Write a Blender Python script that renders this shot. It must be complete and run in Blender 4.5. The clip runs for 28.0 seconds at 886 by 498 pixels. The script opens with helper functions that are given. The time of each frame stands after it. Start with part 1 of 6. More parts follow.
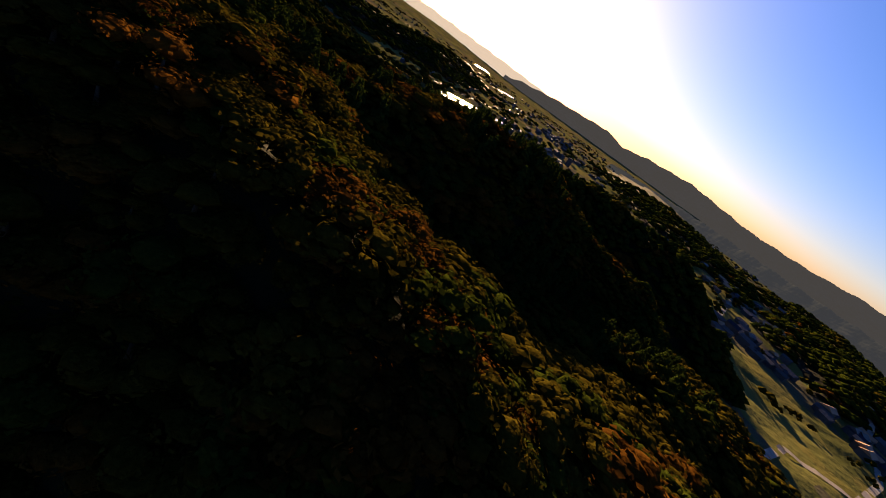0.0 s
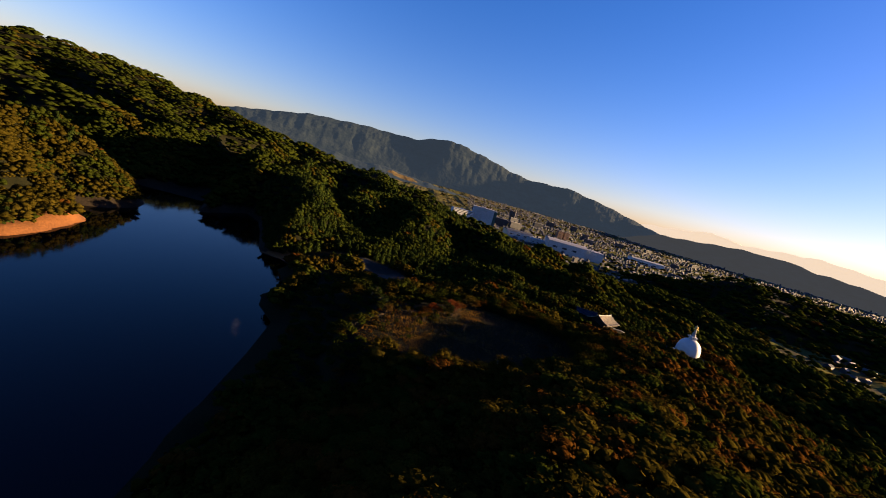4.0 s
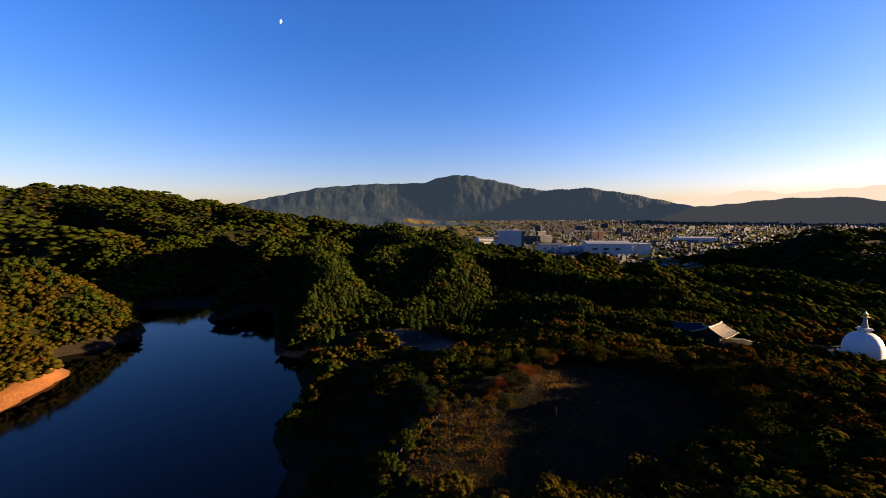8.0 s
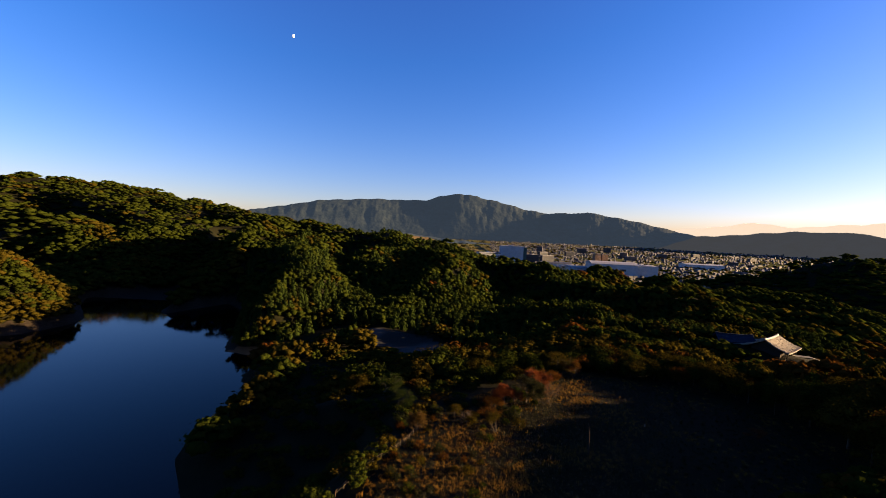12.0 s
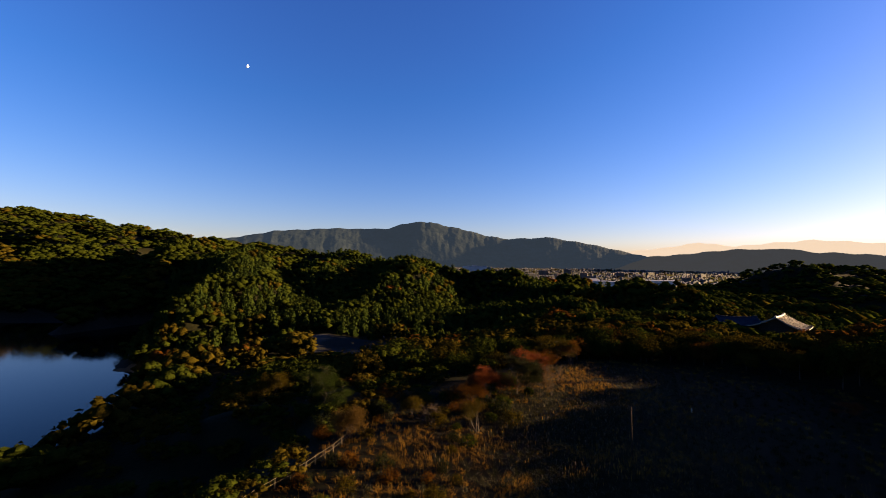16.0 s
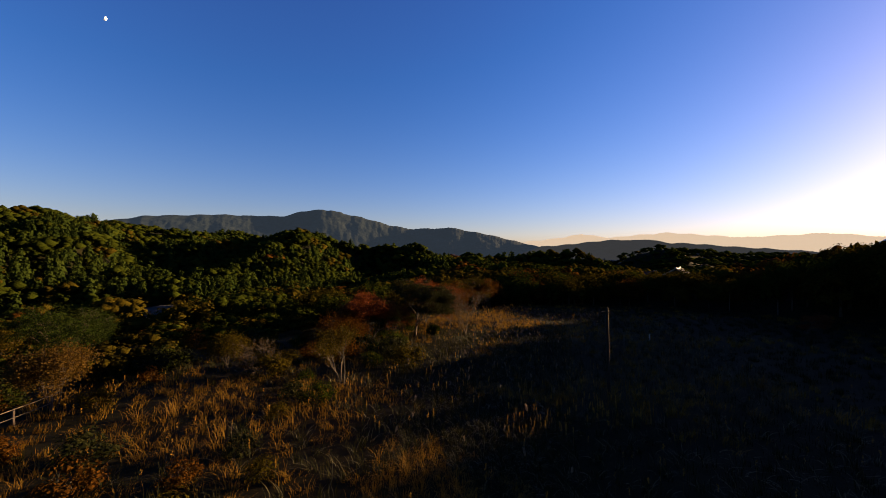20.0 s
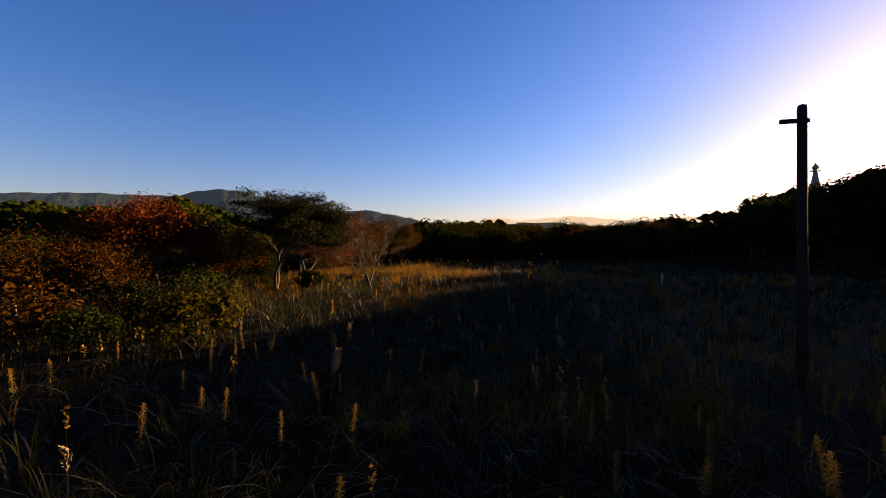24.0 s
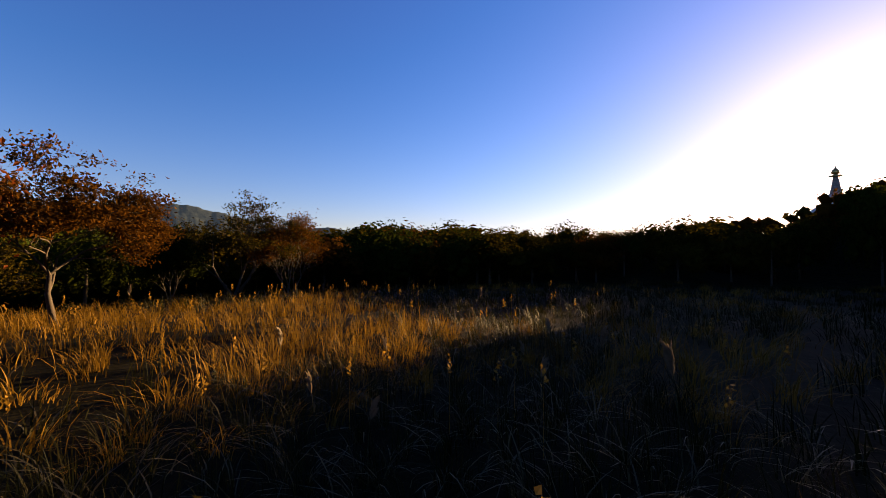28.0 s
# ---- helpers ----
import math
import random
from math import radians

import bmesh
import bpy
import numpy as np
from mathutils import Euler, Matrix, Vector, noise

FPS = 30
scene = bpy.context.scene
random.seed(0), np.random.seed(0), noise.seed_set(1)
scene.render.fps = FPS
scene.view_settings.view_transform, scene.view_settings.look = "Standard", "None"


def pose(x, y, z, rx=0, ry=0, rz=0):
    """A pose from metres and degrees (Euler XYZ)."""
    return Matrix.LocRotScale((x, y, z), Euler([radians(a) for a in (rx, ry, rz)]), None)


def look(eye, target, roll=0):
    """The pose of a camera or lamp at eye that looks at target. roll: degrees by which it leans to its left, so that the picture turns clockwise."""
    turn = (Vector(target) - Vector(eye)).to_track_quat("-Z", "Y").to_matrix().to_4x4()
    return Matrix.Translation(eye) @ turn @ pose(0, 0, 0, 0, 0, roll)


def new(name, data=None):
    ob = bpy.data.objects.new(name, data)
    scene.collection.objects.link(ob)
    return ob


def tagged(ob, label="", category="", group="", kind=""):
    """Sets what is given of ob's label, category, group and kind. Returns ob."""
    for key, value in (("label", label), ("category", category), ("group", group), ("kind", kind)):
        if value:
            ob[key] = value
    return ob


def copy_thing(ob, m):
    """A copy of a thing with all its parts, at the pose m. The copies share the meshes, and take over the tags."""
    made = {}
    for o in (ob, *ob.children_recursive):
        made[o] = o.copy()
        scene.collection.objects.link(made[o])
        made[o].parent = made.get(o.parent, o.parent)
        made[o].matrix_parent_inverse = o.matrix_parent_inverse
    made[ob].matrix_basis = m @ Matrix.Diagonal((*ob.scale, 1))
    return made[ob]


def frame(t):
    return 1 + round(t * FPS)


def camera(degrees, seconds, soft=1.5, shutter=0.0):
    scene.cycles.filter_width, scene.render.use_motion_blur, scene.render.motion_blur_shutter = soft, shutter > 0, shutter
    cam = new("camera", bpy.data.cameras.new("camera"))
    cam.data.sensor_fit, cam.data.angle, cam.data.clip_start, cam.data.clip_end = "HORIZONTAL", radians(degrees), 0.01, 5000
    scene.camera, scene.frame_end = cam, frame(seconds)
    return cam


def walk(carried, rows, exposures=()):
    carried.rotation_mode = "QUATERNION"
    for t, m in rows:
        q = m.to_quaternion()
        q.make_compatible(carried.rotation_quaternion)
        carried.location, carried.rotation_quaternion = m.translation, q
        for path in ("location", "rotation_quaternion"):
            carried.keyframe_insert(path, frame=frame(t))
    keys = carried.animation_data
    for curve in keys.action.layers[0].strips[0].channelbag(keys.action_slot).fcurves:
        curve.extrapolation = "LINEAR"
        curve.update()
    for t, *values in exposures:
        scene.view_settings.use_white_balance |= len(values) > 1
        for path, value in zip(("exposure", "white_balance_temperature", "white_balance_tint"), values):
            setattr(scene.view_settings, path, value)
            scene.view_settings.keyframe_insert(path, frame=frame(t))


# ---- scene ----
# ---------------------------------------------------------------- camera
cam = camera(96.0, 28.0, soft=0.9)
PATH = [
    (0, (-40.11, -96.98, 50.56), (-31.087, -98.051, 46.370), 35.52),
    (0.5, (-30.63, -97.22, 54.99), (-21.734, -95.384, 50.794), 36.87),
    (1, (-21.72, -94.61, 58.79), (-13.686, -90.257, 54.720), 36.25),
    (1.5, (-14.10, -89.28, 62.47), (-7.353, -83.000, 58.598), 34.54),
    (2, (-7.66, -82.05, 65.80), (-2.449, -74.290, 62.244), 32.15),
    (2.5, (-3.31, -73.58, 69.00), (0.298, -64.793, 65.883), 28.87),
    (3, (-0.44, -64.75, 71.60), (1.969, -55.413, 68.938), 25.07),
    (3.5, (0.96, -55.54, 73.61), (2.421, -45.880, 71.472), 20.51),
    (4, (1.63, -46.57, 75.45), (2.449, -36.742, 73.798), 15.64),
    (4.5, (1.46, -38.00, 76.89), (1.914, -28.095, 75.568), 11.25),
    (6.5, (0.11, -6.63, 78.71), (0.148, 3.324, 77.797), 0.73),
    (7, (0.00, 0.00, 78.12), (0.000, 9.960, 77.231), 0.00),
    (7.5, (0.03, 6.45, 77.20), (0.013, 16.415, 76.319), -0.41),
    (8, (0.25, 13.02, 75.34), (0.227, 22.977, 74.460), -0.32),
    (8.5, (0.54, 19.01, 73.10), (0.498, 28.977, 72.252), -0.16),
    (9, (0.81, 24.91, 70.18), (0.762, 34.881, 69.368), 0.27),
    (9.5, (1.22, 30.64, 66.93), (1.176, 40.607, 66.187), 0.76),
    (10, (1.85, 36.56, 63.42), (1.801, 46.537, 62.741), 1.24),
    (10.5, (2.39, 42.10, 59.85), (2.351, 52.082, 59.235), 1.72),
    (11, (2.73, 47.44, 56.55), (2.684, 57.423, 56.019), 2.07),
    (11.5, (3.44, 52.89, 53.33), (3.392, 62.883, 52.876), 2.34),
    (13.5, (5.50, 73.01, 40.61), (5.511, 83.007, 40.604), 2.66),
    (14, (5.81, 77.72, 37.40), (5.857, 87.723, 37.531), 2.61),
    (14.5, (6.15, 82.21, 34.33), (6.303, 92.203, 34.559), 2.42),
    (15, (6.65, 86.61, 31.61), (6.961, 96.596, 31.936), 1.98),
    (15.5, (7.20, 90.77, 29.05), (7.744, 100.749, 29.424), 1.39),
    (16, (7.74, 94.94, 26.48), (8.624, 104.888, 26.889), 0.72),
    (16.5, (8.32, 98.87, 24.06), (9.572, 108.779, 24.457), 0.19),
    (17, (9.20, 102.53, 21.67), (10.827, 112.390, 22.065), -0.12),
    (17.5, (10.19, 106.35, 19.49), (12.162, 116.145, 19.851), -0.16),
    (18, (11.38, 109.85, 17.81), (13.646, 119.580, 18.132), -0.02),
    (18.5, (12.41, 113.43, 15.78), (14.915, 123.105, 16.056), 0.25),
    (19, (13.73, 116.75, 13.78), (16.488, 126.356, 14.031), 0.45),
    (19.5, (15.21, 119.98, 12.13), (18.213, 129.517, 12.369), 0.53),
    (20, (16.40, 123.48, 10.45), (19.620, 132.943, 10.670), 0.48),
    (20.5, (17.92, 126.48, 8.95), (21.381, 135.858, 9.155), 0.15),
    (21, (18.94, 129.54, 7.68), (22.625, 138.831, 7.856), 0.05),
    (21.5, (20.36, 132.48, 6.65), (24.318, 141.665, 6.777), -0.21),
    (23.5, (24.98, 143.25, 3.23), (29.862, 151.978, 3.058), -0.29),
    (24, (26.96, 146.44, 2.93), (32.036, 155.053, 2.750), -0.06),
    (24.5, (29.12, 149.60, 2.62), (34.348, 158.129, 2.457), 0.15),
    (25, (31.43, 152.68, 2.24), (36.748, 161.154, 2.130), 0.37),
    (25.5, (33.78, 155.90, 1.89), (39.185, 164.316, 1.835), 0.48),
    (26, (36.14, 159.00, 1.68), (41.618, 167.365, 1.697), 0.58),
    (26.5, (38.45, 162.13, 1.65), (43.992, 170.448, 1.713), 0.49),
    (27, (40.67, 165.11, 1.72), (46.283, 173.382, 1.837), 0.70),
    (27.5, (42.89, 168.09, 1.82), (48.588, 176.304, 2.011), 0.61),
    (28, (45.11, 171.08, 2.00), (50.924, 179.204, 2.290), 0.23),
]
EXPOSURES = [(0.0, 2.58, 6900, 10), (2.0, 2.50, 6900, 10), (4.0, 2.80, 6600, 10), (8.0, 2.92, 6500, 10), (14.0, 2.90, 6700, 10), (18.0, 2.58, 6950, 10), (21.0, 2.44, 7100, 10), (24.0, 2.66, 7700, 10), (28.0, 2.86, 7800, 10)]
walk(cam, [(t, look(eye, target, roll)) for t, eye, target, roll in PATH], EXPOSURES)

# ---------------------------------------------------------------- sky and sun
SUN_AZ, SUN_EL = 86.0, 9.1
world = bpy.data.worlds.new("evening_sky")
scene.world = world
world.use_nodes = True
wt = world.node_tree
wt.nodes.clear()
sky = wt.nodes.new("ShaderNodeTexSky")
sky.sky_type = "NISHITA"
sky.sun_disc = False
sky.sun_elevation = radians(SUN_EL)
sky.sun_rotation = radians(SUN_AZ)
sky.altitude = 100
sky.air_density, sky.dust_density, sky.ozone_density = 1.13, 0.62, 3.0
sat = wt.nodes.new("ShaderNodeMix")
sat.data_type, sat.blend_type = "RGBA", "MULTIPLY"
sat.inputs["Factor"].default_value = 1.0
sat.inputs["B"].default_value = (0.68, 0.59, 0.82, 1)
deep = wt.nodes.new("ShaderNodeHueSaturation")
deep.inputs["Saturation"].default_value = 1.24
bg = wt.nodes.new("ShaderNodeBackground")
bg.inputs["Strength"].default_value = 0.05
wout = wt.nodes.new("ShaderNodeOutputWorld")
wt.links.new(sky.outputs[0], sat.inputs["A"])
wt.links.new(sat.outputs["Result"], deep.inputs["Color"])
pale = wt.nodes.new("ShaderNodeMix")
pale.data_type, pale.blend_type = "RGBA", "MULTIPLY"
pale.inputs["Factor"].default_value = 1.0
pale.inputs["B"].default_value = (0.3, 0.3, 0.75, 1)
keep_pale = wt.nodes.new("ShaderNodeMix")
keep_pale.data_type, keep_pale.blend_type = "RGBA", "LIGHTEN"
keep_pale.inputs["Factor"].default_value = 1.0
wt.links.new(sat.outputs["Result"], pale.inputs["A"])
wt.links.new(deep.outputs[0], keep_pale.inputs["A"])
wt.links.new(pale.outputs["Result"], keep_pale.inputs["B"])
wt.links.new(keep_pale.outputs["Result"], bg.inputs["Color"])
wt.links.new(bg.outputs[0], wout.inputs[0])

sun_data = bpy.data.lights.new("sun", "SUN")
sun_data.energy = 5.0
sun_data.angle = radians(0.6)
sun_data.color = (1.0, 0.66, 0.34)
sun = new("sun", sun_data)
_az, _el = radians(SUN_AZ), radians(SUN_EL)
SUN_DIR = Vector((math.sin(_az) * math.cos(_el), math.cos(_az) * math.cos(_el), math.sin(_el)))
sun.matrix_world = look(SUN_DIR * 300, (0, 0, 0))


# ---------------------------------------------------------------- materials
def mat(name, c1, c2, rough=0.85, scale=0.5, bump=0.0, through_light=0.0, metal=0.0, spec=0.25, fine=None, per_piece=0.0, c3=None, placed=False):
    """A procedural surface: two colours mixed by noise at two scales, with relief; c3 comes in by large patches. placed: the pattern lies in the place, not on the object."""
    m = bpy.data.materials.new(name)
    m.use_nodes = True
    nt = m.node_tree
    n, link = nt.nodes, nt.links.new
    b = n["Principled BSDF"]
    co = n.new("ShaderNodeTexCoord")
    big = n.new("ShaderNodeTexNoise")
    big.inputs["Scale"].default_value = scale
    big.inputs["Detail"].default_value = 3
    small = n.new("ShaderNodeTexNoise")
    small.inputs["Scale"].default_value = fine or scale * 9
    small.inputs["Detail"].default_value = 4
    where = n.new("ShaderNodeNewGeometry").outputs["Position"] if placed else co.outputs["Object"]
    for k in (big, small):
        link(where, k.inputs["Vector"])
    add = n.new("ShaderNodeMath")
    add.operation = "ADD"
    link(big.outputs["Fac"], add.inputs[0])
    link(small.outputs["Fac"], add.inputs[1])
    last = add.outputs[0]
    if per_piece:
        geo = n.new("ShaderNodeNewGeometry")
        info = n.new("ShaderNodeObjectInfo")
        both = n.new("ShaderNodeMath")
        both.operation = "ADD"
        link(geo.outputs["Random Per Island"], both.inputs[0])
        link(info.outputs["Random"], both.inputs[1])
        mul = n.new("ShaderNodeMath")
        mul.operation = "MULTIPLY_ADD"
        mul.inputs[1].default_value = per_piece
        mul.inputs[2].default_value = -per_piece
        link(both.outputs[0], mul.inputs[0])
        more = n.new("ShaderNodeMath")
        more.operation = "ADD"
        link(last, more.inputs[0])
        link(mul.outputs[0], more.inputs[1])
        last = more.outputs[0]
    ramp = n.new("ShaderNodeMapRange")
    ramp.inputs["From Min"].default_value = 0.72
    ramp.inputs["From Max"].default_value = 1.28
    link(last, ramp.inputs["Value"])
    mix = n.new("ShaderNodeMix")
    mix.data_type = "RGBA"
    mix.inputs["A"].default_value = (*c1, 1)
    mix.inputs["B"].default_value = (*c2, 1)
    link(ramp.outputs[0], mix.inputs["Factor"])
    colour = mix.outputs["Result"]
    if c3:
        patch = n.new("ShaderNodeTexNoise")
        patch.inputs["Scale"].default_value = scale * 0.3
        patch.inputs["Detail"].default_value = 2
        link(co.outputs["Object"], patch.inputs["Vector"])
        pr = n.new("ShaderNodeMapRange")
        pr.inputs["From Min"].default_value = 0.52
        pr.inputs["From Max"].default_value = 0.62
        link(patch.outputs["Fac"], pr.inputs["Value"])
        mix2 = n.new("ShaderNodeMix")
        mix2.data_type = "RGBA"
        mix2.inputs["B"].default_value = (*c3, 1)
        link(colour, mix2.inputs["A"])
        link(pr.outputs[0], mix2.inputs["Factor"])
        colour = mix2.outputs["Result"]
    link(colour, b.inputs["Base Color"])
    b.inputs["Roughness"].default_value = rough
    b.inputs["Metallic"].default_value = metal
    b.inputs["Specular IOR Level"].default_value = spec
    if bump:
        bm_ = n.new("ShaderNodeBump")
        bm_.inputs["Strength"].default_value = bump
        bm_.inputs["Distance"].default_value = (1.7 if placed else 0.5) / (fine or scale * 9)
        link(small.outputs["Fac"], bm_.inputs["Height"])
        link(bm_.outputs[0], b.inputs["Normal"])
    if through_light:
        tr = n.new("ShaderNodeBsdfTranslucent")
        link(colour, tr.inputs["Color"])
        ms = n.new("ShaderNodeMixShader")
        ms.inputs["Fac"].default_value = through_light
        link(b.outputs[0], ms.inputs[1])
        link(tr.outputs[0], ms.inputs[2])
        link(ms.outputs[0], n["Material Output"].inputs["Surface"])
    return m


def glow(name, colour, strength):
    m = bpy.data.materials.new(name)
    m.use_nodes = True
    n = m.node_tree.nodes
    b = n["Principled BSDF"]
    b.inputs["Base Color"].default_value = (*colour, 1)
    b.inputs["Emission Color"].default_value = (*colour, 1)
    b.inputs["Emission Strength"].default_value = strength
    b.inputs["Roughness"].default_value = 1.0
    return m


M_LEAF_GREEN = mat("leaves_green", (0.0066, 0.0096, 0.0015), (0.0220, 0.0275, 0.0035), 0.7, 0.11, 0.5, 0.26, per_piece=0.12, fine=1.9, spec=0.0, placed=True)
M_LEAF_OLIVE = mat("leaves_olive", (0.0130, 0.0112, 0.0016), (0.0410, 0.0300, 0.0040), 0.7, 0.11, 0.5, 0.26, per_piece=0.12, fine=1.9, spec=0.0, placed=True)
M_LEAF_SILK = mat("leaves_silk_tree", (0.004925, 0.006772, 0.001847), (0.01477, 0.01477, 0.003078), 0.75, 0.3, 0, 0.25, per_piece=0.3, fine=1.5, spec=0.03)
M_LEAF_RUST = mat("leaves_rust", (0.0250, 0.0105, 0.0021), (0.0660, 0.0275, 0.0045), 0.7, 0.12, 0.5, 0.3, per_piece=0.12, fine=1.9, spec=0.0, placed=True)
M_LEAF_RED = mat("leaves_red", (0.040, 0.0105, 0.003), (0.105, 0.026, 0.0055), 0.7, 0.3, 0, 0.35, per_piece=0.4, fine=1.5, spec=0.04)
M_LEAF_GOLD = mat("leaves_gold", (0.03078, 0.01785, 0.003078), (0.06464, 0.0357, 0.00554), 0.7, 0.3, 0, 0.35, per_piece=0.4, fine=1.5, spec=0.04)
M_CONIFER = mat("needles_dark", (0.0060, 0.0115, 0.0028), (0.0200, 0.0285, 0.0050), 0.75, 0.11, 1.0, 0.15, per_piece=0.12, fine=1.9, spec=0.0, placed=True)
M_BARK = mat("bark", (0.01847, 0.01416, 0.00985), (0.04925, 0.03694, 0.02647), 0.9, 2.0, 0.6)
M_BARK_PALE = mat("bark_pale", (0.018, 0.012, 0.008), (0.042, 0.029, 0.019), 0.85, 2.0, 0.5)
M_GRASS = mat("meadow_grass", (0.004925, 0.006772, 0.001231), (0.0197, 0.01601, 0.003078), 0.6, 0.12, 0, 0.35, per_piece=0.35, fine=0.9, spec=0.05)
M_GRASS_GOLD = mat("meadow_grass_golden", (0.075, 0.040, 0.0055), (0.175, 0.096, 0.015), 0.6, 0.15, 0, 0.4, per_piece=0.4, fine=1.0, spec=0.04)
# Pale colour stands in for sky glint on the bent blades.
M_GRASS_PALE = mat("sky_glint_blade", (0.028, 0.024, 0.011), (0.075, 0.062, 0.030), 0.5, 0.3, 0, 0.35, per_piece=0.4, fine=1.5, spec=0.15)
M_PLUME = mat("grass_plume", (0.09234, 0.06772, 0.04309), (0.1601, 0.1231, 0.08311), 0.8, 3.0, 0, 0.45, per_piece=0.3)
M_GOLDENROD = mat("goldenrod_flower", (0.1601, 0.08003, 0.006156), (0.2709, 0.1539, 0.01108), 0.8, 4.0, 0, 0.4, per_piece=0.4)
M_STEM = mat("weed_stem", (0.01231, 0.01601, 0.004309), (0.03078, 0.03078, 0.008618), 0.7, 3.0, 0, 0.25, per_piece=0.3)
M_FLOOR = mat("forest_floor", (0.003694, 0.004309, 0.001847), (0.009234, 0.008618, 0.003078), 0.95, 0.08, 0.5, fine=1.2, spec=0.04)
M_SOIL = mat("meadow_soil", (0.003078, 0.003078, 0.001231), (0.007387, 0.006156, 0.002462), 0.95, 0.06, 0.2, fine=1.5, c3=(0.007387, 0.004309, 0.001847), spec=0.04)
M_BANK = mat("lake_bank_soil", (0.065, 0.023, 0.0045), (0.115, 0.043, 0.009), 0.9, 0.05, 0.5, fine=0.8, c3=(0.03694, 0.02155, 0.01231))
# Shaded copy of the bank soil, its shade put into the colour.
M_BANK_DARK = mat("shaded_bank_soil", (0.008, 0.0065, 0.0045), (0.019, 0.0145, 0.010), 0.95, 0.05, 0.5, fine=0.8, spec=0.04)
M_GRAVEL = mat("gravel_lot", (0.021, 0.0215, 0.0205), (0.041, 0.040, 0.037), 0.95, 0.08, 0.5, fine=2.0, c3=(0.01231, 0.01293, 0.01108), spec=0.04)
M_ASPHALT = mat("asphalt", (0.03694, 0.03694, 0.03694), (0.07387, 0.07079, 0.06464), 0.85, 0.1, 0.2, fine=3.0)
M_WHITE = mat("white_plaster", (0.3078, 0.3078, 0.3016), (0.3817, 0.3817, 0.3755), 0.6, 0.15, 0.1, fine=1.4)
# Plaster darkened in colour to stand in for the spire's backlit shade.
M_SPIRE = mat("darkened_plaster", (0.1354, 0.1324, 0.1231), (0.197, 0.1908, 0.1785), 0.7, 0.3, 0.1, fine=1.4)
M_STONE = mat("grey_stone", (0.1231, 0.12, 0.1139), (0.1847, 0.1785, 0.1724), 0.8, 0.3, 0.3)
M_BRASS = mat("gilt_metal", (0.277, 0.1847, 0.06156), (0.4001, 0.277, 0.0985), 0.35, 1.0, 0.1, metal=0.8)
M_DARK = mat("near_black", (0.01847, 0.01847, 0.01847), (0.03694, 0.03386, 0.03078), 0.9, 0.5)
M_WOOD = mat("weathered_wood", (0.01108, 0.008618, 0.006772), (0.0277, 0.02093, 0.01539), 0.9, 1.5, 0.5, spec=0.05)
M_FENCE = mat("pale_fence_wood", (0.03694, 0.02709, 0.01847), (0.07387, 0.0554, 0.03694), 0.8, 1.5, 0.4)
M_ROOF_PALE = mat("pale_roof_tile", (0.117, 0.0985, 0.06772), (0.1662, 0.1416, 0.1047), 0.8, 0.4, 0.3)
M_ROOF_BLUE = mat("blue_roof_tile", (0.006, 0.011, 0.020), (0.013, 0.021, 0.034), 0.85, 0.4, 0.3, spec=0.05)
M_ROOF_GREY = mat("grey_roof_tile", (0.01354, 0.01477, 0.01724), (0.03694, 0.03694, 0.03817), 0.6, 0.05, 0.2, per_piece=0.5)
# Blue-grey wall colour also stands in for haze over the town.
M_WALL = mat("house_wall", (0.013, 0.0135, 0.0145), (0.037, 0.038, 0.040), 0.8, 0.03, 0, per_piece=0.5)
M_SHED = mat("pale_sheet_metal", (0.25, 0.25, 0.25), (0.34, 0.34, 0.335), 0.6, 0.03, 0.1, spec=0.1)
M_SHED_ROOF = mat("roof_sheet_metal", (0.1724, 0.1724, 0.1754), (0.2339, 0.2339, 0.237), 0.6, 0.03, 0.1, spec=0.1)
M_GREEN_WALL = mat("green_wall", (0.01847, 0.04309, 0.03694), (0.03694, 0.06772, 0.0554), 0.7, 0.1)
M_BROWN_WALL = mat("brown_tower_wall", (0.1354, 0.07387, 0.04309), (0.197, 0.117, 0.06772), 0.8, 0.1)
M_GLASS_FAR = mat("window_glass_far", (0.01847, 0.02155, 0.0277), (0.03694, 0.04309, 0.04925), 0.15, 0.2, spec=0.6)


